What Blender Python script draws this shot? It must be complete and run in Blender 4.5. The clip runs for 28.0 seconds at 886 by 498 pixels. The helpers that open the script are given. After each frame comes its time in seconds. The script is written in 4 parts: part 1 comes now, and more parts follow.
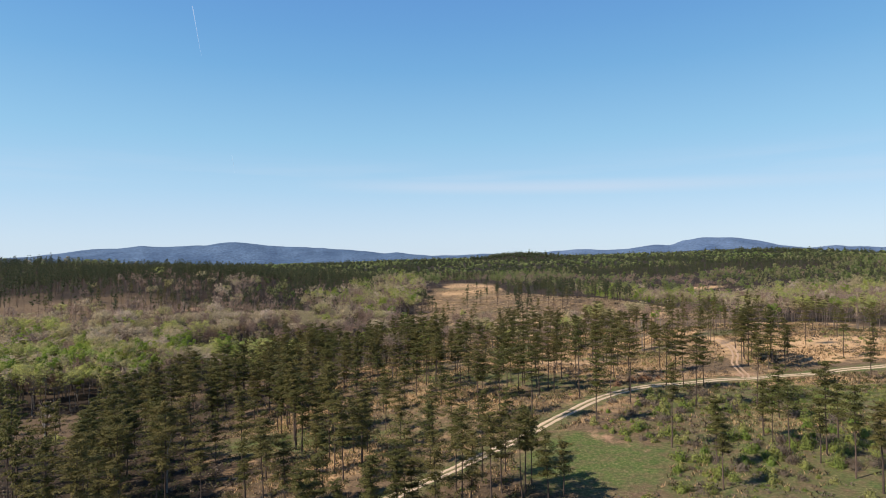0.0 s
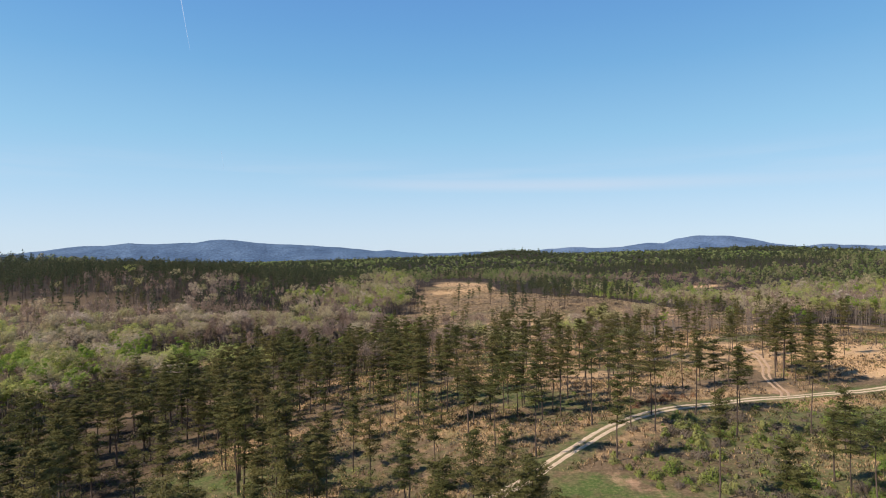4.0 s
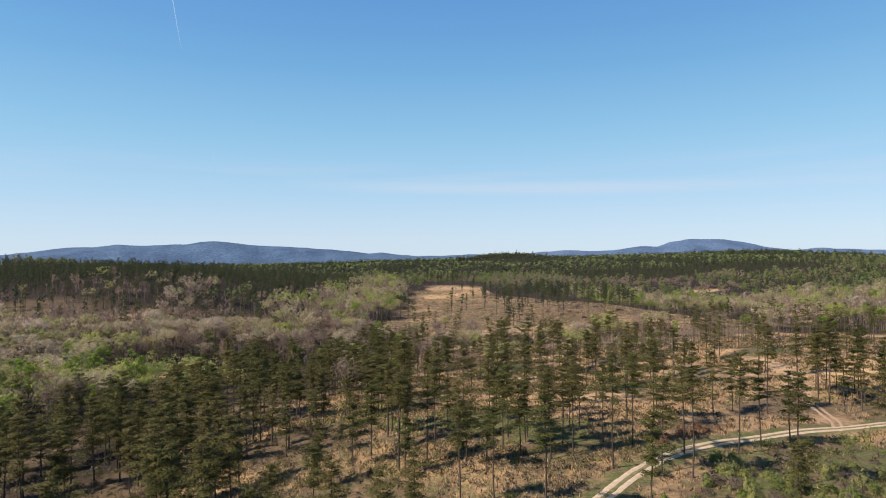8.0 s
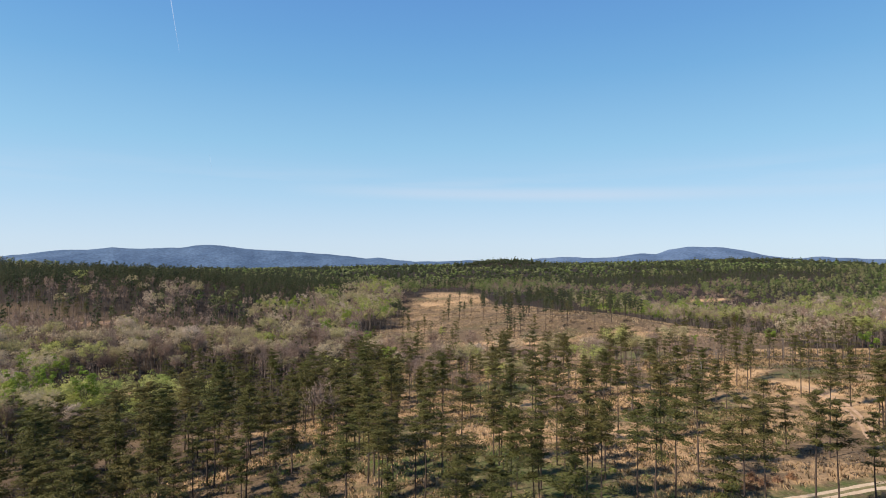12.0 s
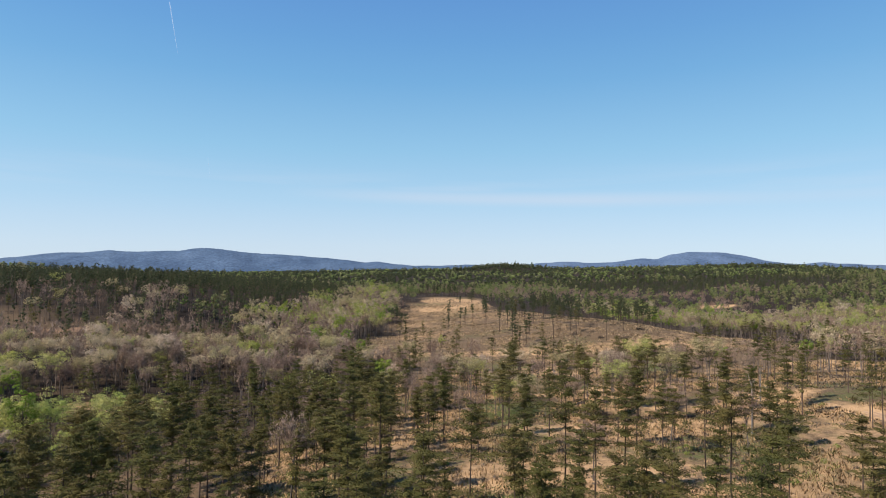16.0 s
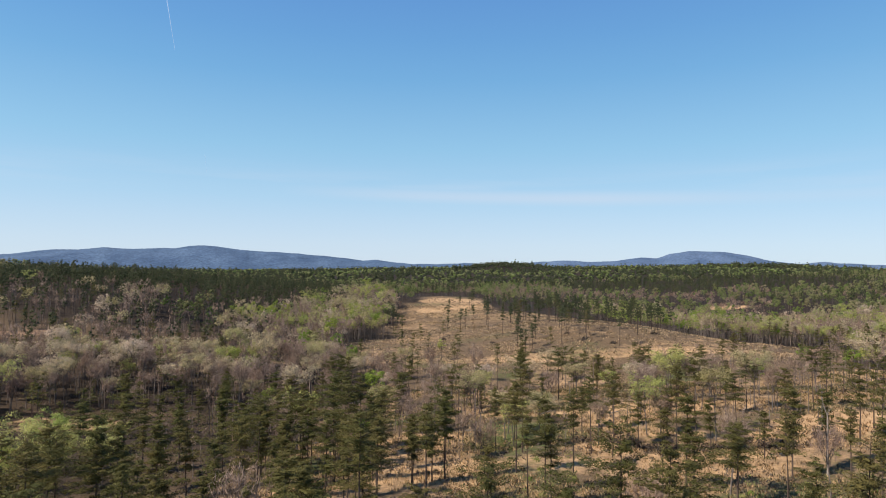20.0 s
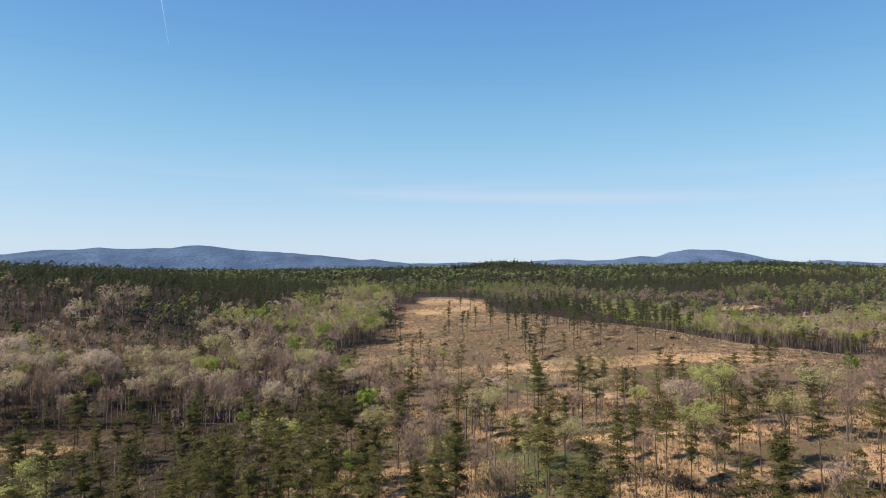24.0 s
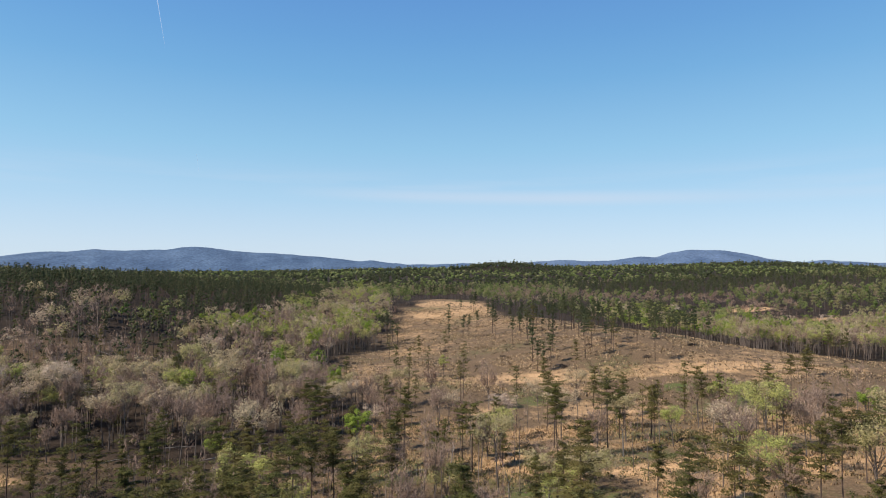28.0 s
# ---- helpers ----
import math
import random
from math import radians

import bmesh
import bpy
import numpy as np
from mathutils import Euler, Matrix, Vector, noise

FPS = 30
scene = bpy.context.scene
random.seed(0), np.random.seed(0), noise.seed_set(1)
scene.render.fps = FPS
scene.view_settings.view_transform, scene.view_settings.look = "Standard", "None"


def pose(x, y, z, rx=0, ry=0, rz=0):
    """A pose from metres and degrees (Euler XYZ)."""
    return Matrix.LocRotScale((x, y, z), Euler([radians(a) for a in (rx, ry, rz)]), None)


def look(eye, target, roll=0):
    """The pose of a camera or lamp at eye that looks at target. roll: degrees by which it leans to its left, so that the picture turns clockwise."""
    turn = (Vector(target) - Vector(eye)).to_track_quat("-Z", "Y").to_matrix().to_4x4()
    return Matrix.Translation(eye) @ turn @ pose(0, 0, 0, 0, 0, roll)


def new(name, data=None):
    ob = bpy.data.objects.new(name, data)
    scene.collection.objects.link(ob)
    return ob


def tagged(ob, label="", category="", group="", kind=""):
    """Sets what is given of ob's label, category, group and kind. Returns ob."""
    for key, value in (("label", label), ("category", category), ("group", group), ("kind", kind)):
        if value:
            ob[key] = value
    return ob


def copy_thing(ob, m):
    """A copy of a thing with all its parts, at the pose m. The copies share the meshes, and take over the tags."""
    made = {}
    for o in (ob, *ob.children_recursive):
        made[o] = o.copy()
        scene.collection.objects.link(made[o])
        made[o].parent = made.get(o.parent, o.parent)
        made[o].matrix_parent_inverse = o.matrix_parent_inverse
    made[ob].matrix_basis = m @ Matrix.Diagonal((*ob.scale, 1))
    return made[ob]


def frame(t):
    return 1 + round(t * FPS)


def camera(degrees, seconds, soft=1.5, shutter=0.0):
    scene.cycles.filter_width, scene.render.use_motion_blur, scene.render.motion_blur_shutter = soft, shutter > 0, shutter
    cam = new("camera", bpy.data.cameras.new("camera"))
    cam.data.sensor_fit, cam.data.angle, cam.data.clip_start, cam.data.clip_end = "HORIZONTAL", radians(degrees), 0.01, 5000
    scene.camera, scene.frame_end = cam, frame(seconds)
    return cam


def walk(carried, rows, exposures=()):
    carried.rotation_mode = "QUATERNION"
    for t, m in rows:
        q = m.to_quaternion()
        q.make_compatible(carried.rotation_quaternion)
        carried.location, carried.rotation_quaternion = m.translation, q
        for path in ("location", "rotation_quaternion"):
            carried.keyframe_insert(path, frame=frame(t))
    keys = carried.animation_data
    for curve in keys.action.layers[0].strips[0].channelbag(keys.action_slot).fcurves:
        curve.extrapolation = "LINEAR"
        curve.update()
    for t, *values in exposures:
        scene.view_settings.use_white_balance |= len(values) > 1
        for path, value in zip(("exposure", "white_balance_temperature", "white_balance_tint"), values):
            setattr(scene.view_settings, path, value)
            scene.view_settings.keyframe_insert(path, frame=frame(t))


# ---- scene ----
cam = camera(73, 28.0, soft=1.0)
PATH = [
    (0, pose(0.00, 0.00, 50.46, 90.986, 0.716, 0.176)),
    (1, pose(0.72, 9.51, 50.22, 90.899, 0.634, 0.039)),
    (2, pose(1.41, 18.79, 50.01, 90.818, 0.618, -0.138)),
    (3, pose(1.98, 27.68, 49.88, 90.789, 0.641, -0.353)),
    (4, pose(2.48, 36.11, 49.84, 90.782, 0.638, -0.542)),
    (5, pose(3.05, 44.19, 49.84, 90.835, 0.606, -0.740)),
    (6, pose(3.59, 52.14, 49.85, 90.896, 0.555, -0.938)),
    (7, pose(4.03, 59.94, 49.82, 90.954, 0.494, -1.056)),
    (8, pose(4.39, 67.38, 49.78, 91.032, 0.447, -1.155)),
    (9, pose(4.72, 74.57, 49.83, 91.115, 0.376, -1.227)),
    (10, pose(5.00, 81.97, 49.98, 91.280, 0.244, -1.298)),
    (11, pose(5.28, 89.67, 50.16, 91.449, 0.084, -1.334)),
    (12, pose(5.59, 97.33, 50.24, 91.571, -0.055, -1.381)),
    (13, pose(5.61, 104.98, 50.13, 91.691, -0.157, -1.418)),
    (14, pose(5.53, 112.78, 49.88, 91.807, -0.220, -1.479)),
    (15, pose(5.46, 120.87, 49.65, 91.937, -0.257, -1.473)),
    (16, pose(5.52, 129.28, 49.56, 91.993, -0.281, -1.474)),
    (17, pose(5.55, 137.75, 49.61, 91.974, -0.326, -1.487)),
    (18, pose(5.56, 146.05, 49.76, 91.894, -0.402, -1.538)),
    (19, pose(5.65, 154.20, 49.90, 91.831, -0.462, -1.574)),
    (20, pose(5.71, 162.43, 49.92, 91.839, -0.488, -1.603)),
    (21, pose(5.59, 170.89, 49.91, 91.828, -0.490, -1.624)),
    (22, pose(5.20, 179.23, 50.00, 91.784, -0.445, -1.684)),
    (23, pose(4.62, 187.42, 50.19, 91.766, -0.366, -1.739)),
    (24, pose(4.23, 195.24, 50.37, 91.767, -0.288, -1.833)),
    (25, pose(4.12, 202.60, 50.45, 91.751, -0.236, -1.883)),
    (26, pose(4.20, 209.68, 50.50, 91.775, -0.213, -1.905)),
    (27, pose(4.29, 216.80, 50.58, 91.843, -0.188, -1.915)),
    (28, pose(4.33, 224.00, 50.69, 91.862, -0.154, -1.973)),
]
walk(cam, PATH, exposures=[(0, 0.585), (28, 0.585)])

# ---------------------------------------------------------------- world, sun
SUN_FROM = Vector((-0.84, -0.28, 0.92)).normalized()
world = bpy.data.worlds.new("sky")
scene.world = world
world.use_nodes = True
wn, wl = world.node_tree.nodes, world.node_tree.links
wn.clear()
w_out = wn.new("ShaderNodeOutputWorld")
w_bg = wn.new("ShaderNodeBackground")
w_sky = wn.new("ShaderNodeTexSky")
w_sky.sky_type = "NISHITA"
w_sky.sun_disc = False
w_sky.sun_elevation = math.asin(SUN_FROM.z)
w_sky.sun_rotation = math.atan2(SUN_FROM.x, SUN_FROM.y)
w_sky.altitude = 200
w_sky.air_density = 1.0
w_sky.dust_density = 0.2
w_sky.ozone_density = 3.0
# clear air: pale haze at the horizon deepening upwards, mixed with the physical sky; one thin streak of cirrus
w_co = wn.new("ShaderNodeTexCoord")
w_sep = wn.new("ShaderNodeSeparateXYZ")
wl.new(w_co.outputs["Generated"], w_sep.inputs["Vector"])
w_air = wn.new("ShaderNodeValToRGB")
AIR = [(0.0, (4.852, 5.505, 6.766)), (0.04, (4.645, 5.449, 6.703)), (0.075, (4.15, 5.282, 6.64)), (0.115, (3.468, 5.064, 6.577)), (0.194, (2.45, 4.493, 6.268)), (0.3, (1.471, 3.425, 5.792)), (0.36, (1.176, 2.933, 5.562)), (0.42, (1.001, 2.521, 5.337)), (1.0, (0.325, 0.751, 2.178))]
for k in range(len(AIR) - 2):
    w_air.color_ramp.elements.new(0.5)
for e, (pos, col) in zip(w_air.color_ramp.elements, AIR):
    e.position, e.color = pos, (*col, 1)
wl.new(w_sep.outputs["Z"], w_air.inputs["Fac"])
w_mix = wn.new("ShaderNodeMix")
w_mix.data_type = "RGBA"
w_mix.inputs["Factor"].default_value = 0.82
w_tone = wn.new("ShaderNodeMix")
w_tone.data_type, w_tone.blend_type = "RGBA", "MULTIPLY"
w_tone.inputs["Factor"].default_value = 1.0
w_tone.inputs["B"].default_value = (0.78, 1.08, 1.18, 1)
wl.new(w_sky.outputs["Color"], w_tone.inputs["A"])
wl.new(w_tone.outputs["Result"], w_mix.inputs["A"])
wl.new(w_air.outputs["Color"], w_mix.inputs["B"])


def sky_math(op, a, b):
    m = wn.new("ShaderNodeMath")
    m.operation = op
    for i, v in enumerate((a, b)):
        if isinstance(v, (int, float)):
            m.inputs[i].default_value = v
        else:
            wl.new(v, m.inputs[i])
    return m.outputs[0]


def sky_ramp(value, stops):
    r = wn.new("ShaderNodeValToRGB")
    for k in range(len(stops) - 2):
        r.color_ramp.elements.new(0.5)
    for e, (pos, v) in zip(r.color_ramp.elements, stops):
        e.position, e.color = pos, (v, v, v, 1)
    wl.new(value, r.inputs["Fac"])
    return r.outputs["Color"]


w_map = wn.new("ShaderNodeMapping")
w_map.inputs["Scale"].default_value = (2.2, 2.2, 30.0)
w_noise = wn.new("ShaderNodeTexNoise")
w_noise.inputs["Scale"].default_value = 1.3
w_noise.inputs["Detail"].default_value = 5.0
wl.new(w_co.outputs["Generated"], w_map.inputs["Vector"])
wl.new(w_map.outputs["Vector"], w_noise.inputs["Vector"])
slanted = sky_math("ADD", w_sep.outputs["Z"], sky_math("MULTIPLY", w_sep.outputs["X"], 0.02))
streak = sky_ramp(slanted, [(0.106, 0.0), (0.118, 1.0), (0.123, 0.9), (0.134, 0.0)])
along = sky_ramp(sky_math("ADD", w_sep.outputs["X"], 0.5), [(0.26, 0.03), (0.48, 0.8), (0.76, 1.0), (1.0, 0.4)])
veil = sky_ramp(w_sep.outputs["Z"], [(0.10, 0.0), (0.135, 0.7), (0.17, 0.0)])
wisps = sky_ramp(w_noise.outputs["Fac"], [(0.42, 0.0), (0.75, 0.5)])
cirrus = sky_math("MAXIMUM", sky_math("MULTIPLY", sky_math("MULTIPLY", streak, along), 0.62), sky_math("MULTIPLY", veil, wisps))
w_mix2 = wn.new("ShaderNodeMix")
w_mix2.data_type = "RGBA"
w_mix2.inputs["B"].default_value = (4.75, 5.5, 6.6, 1)
wl.new(cirrus, w_mix2.inputs["Factor"])
wl.new(w_mix.outputs["Result"], w_mix2.inputs["A"])
wl.new(w_mix2.outputs["Result"], w_bg.inputs["Color"])
wl.new(w_bg.outputs["Background"], w_out.inputs["Surface"])
w_bg.inputs["Strength"].default_value = 0.0867

sun = new("sun", bpy.data.lights.new("sun", "SUN"))
sun.data.energy = 5.0
sun.data.angle = radians(0.53)
sun.data.color = (1.0, 0.86, 0.72)
sun.matrix_world = look(SUN_FROM * 100, (0, 0, 0))


# ---------------------------------------------------------------- materials
def shader(name, rough=0.9):
    mat = bpy.data.materials.new(name)
    mat.use_nodes = True
    tree = mat.node_tree
    bsdf = tree.nodes["Principled BSDF"]
    bsdf.inputs["Roughness"].default_value = rough
    bsdf.inputs["Specular IOR Level"].default_value = 0.2
    return mat, tree.nodes, tree.links, bsdf


def ramp_node(nodes, stops):
    r = nodes.new("ShaderNodeValToRGB")
    els = r.color_ramp.elements
    while len(els) < len(stops):
        els.new(0.5)
    for e, (p, c) in zip(els, stops):
        e.position, e.color = p, (*c, 1)
    return r


def mix_node(nodes, links, fac, a, b, mode="MIX"):
    m = nodes.new("ShaderNodeMix")
    m.data_type, m.blend_type = "RGBA", mode
    for key, v in (("Factor", fac), ("A", a), ("B", b)):
        if hasattr(v, "default_value"):
            links.new(v, m.inputs[key])
        elif isinstance(v, tuple):
            m.inputs[key].default_value = (*v, 1)
        else:
            m.inputs[key].default_value = v
    return m.outputs["Result"]


def noise_node(nodes, links, scale, detail=3.0, space="Object", stretch=None):
    co = nodes.new("ShaderNodeTexCoord")
    n = nodes.new("ShaderNodeTexNoise")
    n.inputs["Scale"].default_value, n.inputs["Detail"].default_value = scale, detail
    if stretch:
        mp = nodes.new("ShaderNodeMapping")
        mp.inputs["Scale"].default_value = stretch
        links.new(co.outputs[space], mp.inputs["Vector"])
        links.new(mp.outputs["Vector"], n.inputs["Vector"])
    else:
        links.new(co.outputs[space], n.inputs["Vector"])
    n.inputs["Roughness"].default_value = 0.62
    return n.outputs["Fac"]


def leaf_material(name, stops, through_light=0.35, rough=0.75):
    """Foliage: every spray differs a little, every tree differs more (tint or object random)."""
    mat, nodes, links, bsdf = shader(name, rough)
    info, geo = nodes.new("ShaderNodeObjectInfo"), nodes.new("ShaderNodeNewGeometry")
    att = nodes.new("ShaderNodeAttribute")
    att.attribute_name = "tint"
    add = nodes.new("ShaderNodeMath")
    add.operation = "ADD"
    links.new(info.outputs["Random"], add.inputs[0])
    links.new(att.outputs["Fac"], add.inputs[1])
    frac = nodes.new("ShaderNodeMath")
    frac.operation = "FRACT"
    links.new(add.outputs[0], frac.inputs[0])
    tree_col = ramp_node(nodes, stops)
    links.new(frac.outputs[0], tree_col.inputs["Fac"])
    leaf = ramp_node(nodes, [(0.0, (0.85, 0.85, 0.85)), (0.5, (1, 1, 1)), (1.0, (1.15, 1.14, 1.10))])
    links.new(geo.outputs["Random Per Island"], leaf.inputs["Fac"])
    col = mix_node(nodes, links, 1.0, tree_col.outputs["Color"], leaf.outputs["Color"], "MULTIPLY")
    links.new(col, bsdf.inputs["Base Color"])
    tr = nodes.new("ShaderNodeBsdfTranslucent")
    links.new(col, tr.inputs["Color"])
    mx = nodes.new("ShaderNodeMixShader")
    mx.inputs["Fac"].default_value = through_light
    links.new(bsdf.outputs["BSDF"], mx.inputs[1])
    links.new(tr.outputs["BSDF"], mx.inputs[2])
    links.new(mx.outputs["Shader"], nodes["Material Output"].inputs["Surface"])
    return mat


def bark_material(name, dark, light):
    mat, nodes, links, bsdf = shader(name, 0.95)
    n = noise_node(nodes, links, 3.0, 4.0, stretch=(2.0, 2.0, 0.4))
    info = nodes.new("ShaderNodeObjectInfo")
    r = ramp_node(nodes, [(0.3, dark), (0.7, light)])
    links.new(n, r.inputs["Fac"])
    vary = ramp_node(nodes, [(0.0, (0.7, 0.7, 0.7)), (1.0, (1.25, 1.2, 1.15))])
    links.new(info.outputs["Random"], vary.inputs["Fac"])
    links.new(mix_node(nodes, links, 1.0, r.outputs["Color"], vary.outputs["Color"], "MULTIPLY"), bsdf.inputs["Base Color"])
    return mat


M_NEEDLES = leaf_material("pine_needles", [(0.0, (0.073, 0.075, 0.022)), (0.35, (0.092, 0.090, 0.028)), (0.65, (0.118, 0.103, 0.035)), (0.85, (0.084, 0.088, 0.025)), (1.0, (0.067, 0.074, 0.022))], 0.3)
M_DARKPINE = leaf_material("dark_pine_needles", [(0.0, (0.040, 0.054, 0.025)), (0.6, (0.057, 0.071, 0.032)), (1.0, (0.085, 0.093, 0.041))], 0.2)
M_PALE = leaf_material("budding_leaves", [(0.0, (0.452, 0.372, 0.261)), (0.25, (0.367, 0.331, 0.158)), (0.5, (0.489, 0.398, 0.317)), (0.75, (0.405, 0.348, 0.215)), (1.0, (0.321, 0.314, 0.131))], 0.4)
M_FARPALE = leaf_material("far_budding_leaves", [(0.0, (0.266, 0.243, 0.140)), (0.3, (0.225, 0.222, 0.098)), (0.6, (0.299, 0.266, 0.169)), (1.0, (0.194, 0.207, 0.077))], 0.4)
M_GREEN = leaf_material("fresh_green_leaves", [(0.0, (0.159, 0.246, 0.036)), (0.6, (0.216, 0.286, 0.053)), (1.0, (0.304, 0.336, 0.078))], 0.45)
M_YELLOW = leaf_material("yellow_green_leaves", [(0.0, (0.338, 0.379, 0.099)), (0.5, (0.402, 0.408, 0.150)), (1.0, (0.267, 0.343, 0.090))], 0.45)
M_TWIGS = leaf_material("bare_twigs", [(0.0, (0.256, 0.191, 0.158)), (0.5, (0.294, 0.219, 0.170)), (0.85, (0.263, 0.185, 0.143)), (1.0, (0.200, 0.136, 0.110))], 0.15)
# spring green muted, so that distance haze is part of the leaf colour
M_HAZEDGREEN = leaf_material("hazed_spring_leaves", [(0.0, (0.136, 0.178, 0.059)), (0.3, (0.196, 0.232, 0.088)), (0.6, (0.238, 0.257, 0.115)), (0.8, (0.149, 0.212, 0.059)), (1.0, (0.103, 0.149, 0.045))], 0.4)
M_SCRUB = leaf_material("scrub_leaves", [(0.0, (0.130, 0.194, 0.039)), (0.5, (0.211, 0.240, 0.064)), (0.8, (0.277, 0.278, 0.105)), (1.0, (0.155, 0.217, 0.042))], 0.4)
M_BRUSH = leaf_material("dry_brush", [(0.0, (0.089, 0.068, 0.050)), (0.5, (0.142, 0.113, 0.086)), (1.0, (0.113, 0.092, 0.071))], 0.15)
M_SEDGE = leaf_material("dry_broom_sedge", [(0.0, (0.396, 0.273, 0.149)), (0.4, (0.435, 0.306, 0.173)), (0.75, (0.343, 0.240, 0.133)), (1.0, (0.267, 0.212, 0.104))], 0.3)
M_STRAW = leaf_material("pale_straw", [(0.0, (0.385, 0.281, 0.170)), (0.5, (0.444, 0.340, 0.222)), (1.0, (0.326, 0.252, 0.148))], 0.3)
M_PINEBARK = bark_material("pine_bark", (0.056, 0.041, 0.033), (0.126, 0.096, 0.081))
M_GREYBARK = bark_material("grey_bark", (0.089, 0.074, 0.067), (0.200, 0.178, 0.163))
M_DEADWOOD = bark_material("dead_wood", (0.163, 0.148, 0.133), (0.340, 0.318, 0.296))

# ---------------------------------------------------------------- the lie of the land
KNOLLS = [(90, 192, 3.8), (20, 180, 1.2), (150, 600, 7.2), (60, 620, -6.5), (160, 290, 7.9), (90, 390, 10.1), (-15, 400, -4.0), (20, 250, 11.7), (-90, 370, 2.7),
          (75, 320, -9.2), (-5, 200, -4.3), (110, 220, -5.1), (110, 470, -15.7), (30, 480, -2.9)]
HILLS = [(-180, 540, 4.4), (-60, 740, -33.4), (30, 860, 3.8), (30, 1020, 3.0), (230, 720, -28.9), (130, 700, 23.0), (300, 480, -11.3),
         (-150, 320, -5.9), (60, 100, -1.1), (-250, 720, 16.9), (320, 880, -13.8), (-120, 480, -18.1), (180, 180, 2.3), (420, 620, 2.0)]
RIDGES = [(-450, 850, 17.0), (600, 1000, -13.2), (-100, 1300, -14.5), (300, 1500, -4.2), (-500, 300, -13.6), (0, -200, -6.1),
          (600, 300, 6.5), (-150, 100, -6.0)]
UPLANDS = [(297, 2430, 21.0), (1000, 1300, 24.0), (-800, 2400, 8.5), (1200, 2300, 31.0), (-900, 1500, 19.2), (0, 3300, 20.4)]

SPURS = [(165, 690, 3.2), (215, 650, -2.0)]
BUMPS = [(310, 2440, 22.0), (-640, 1010, 11.0), (-740, 930, 7.0), (-1000, 1250, 10.0), (700, 2200, 6.0)]
FAR_RIDGE = [(1420, 2700, 31.0), (900, 3000, 16.0), (1900, 2500, 20.0)]


GULLY = [(16, 350), (36, 349), (59, 351), (69, 335), (85, 330), (105, 324)]


def gully(x, y, reach):
    """1 along the washed-out ditch, falling to 0 at its edges."""
    best = np.full(np.broadcast(x, y).shape, 1e9)
    for (ax, ay), (bx, by) in zip(GULLY[:-1], GULLY[1:]):
        ln = (bx - ax) ** 2 + (by - ay) ** 2
        w = np.clip(((x - ax) * (bx - ax) + (y - ay) * (by - ay)) / ln, 0, 1)
        best = np.minimum(best, np.hypot(x - ax - w * (bx - ax), y - ay - w * (by - ay)))
    return np.exp(-(best / reach) ** 2)


def ground_z(x, y):
    x, y = np.asarray(x, float), np.asarray(y, float)
    z = np.full(np.broadcast(x, y).shape, 8.0)
    for hills, spread in ((KNOLLS, 60), (HILLS, 120), (RIDGES, 300), (UPLANDS, 500), (SPURS, 45), (BUMPS, 110), (FAR_RIDGE, 260)):
        for cx, cy, h in hills:
            z = z + h * np.exp(-((x - cx) ** 2 + (y - cy) ** 2) / (2 * spread ** 2))
    z = z - 2.2 * gully(x, y, 5.0)
    # old terraces and hummocks
    z = z + 0.35 * np.sin(x / 19.0 + 1.3 * np.sin(y / 31.0)) * np.sin(y / 13.0 + 0.9 * np.sin(x / 37.0))
    z = z + 0.25 * np.sin(x / 6.1 + y / 9.7) * np.sin(y / 5.3 - x / 11.0)
    return z


ROAD = [(-70, 92), (-35, 117), (-12, 137), (-1, 147), (13, 161), (28, 174), (46, 193), (56, 203), (71, 209), (90, 217), (115, 223), (141, 226), (166, 227), (200, 230), (260, 243), (320, 262)]
TRACK = [(108, 219), (114, 228), (115, 234), (117, 242), (120, 251), (126, 261), (133, 279), (137, 296), (138, 311), (135, 323)]


def smooth_line(points, step=2.0):
    p = np.array(points, float)
    for _ in range(3):
        q = np.empty((2 * len(p) - 2, 2))
        q[0::2], q[1::2] = 0.75 * p[:-1] + 0.25 * p[1:], 0.25 * p[:-1] + 0.75 * p[1:]
        p = np.vstack([p[:1], q, p[-1:]])
    d = np.r_[0, np.cumsum(np.linalg.norm(np.diff(p, axis=0), axis=1))]
    s = np.arange(0, d[-1], step)
    return np.stack([np.interp(s, d, p[:, 0]), np.interp(s, d, p[:, 1])], 1)


ROAD_LINE, TRACK_LINE = smooth_line(ROAD), smooth_line(TRACK)


def line_distance(line, x, y):
    x, y = np.ravel(x).astype(float), np.ravel(y).astype(float)
    best = np.full(x.shape, 1e9)
    near = (x > line[:, 0].min() - 40) & (x < line[:, 0].max() + 40) & (y > line[:, 1].min() - 40) & (y < line[:, 1].max() + 40)
    if near.any():
        best[near] = np.sqrt(((x[near, None] - line[None, :, 0]) ** 2 + (y[near, None] - line[None, :, 1]) ** 2).min(1))
    return best


def wave(x, y, s=1.0, k=0.0):
    """Smooth, irregular field between about -1 and 1."""
    x, y = np.asarray(x) / s, np.asarray(y) / s
    return (np.sin(x * 0.91 + 1.7 * np.sin(y * 0.53 + k)) + np.sin(y * 1.13 + 1.3 * np.sin(x * 0.47 - k) + k) + np.sin(0.7 * (x + y) + 2.1 * np.sin(0.39 * (x - y) + k))) / 3


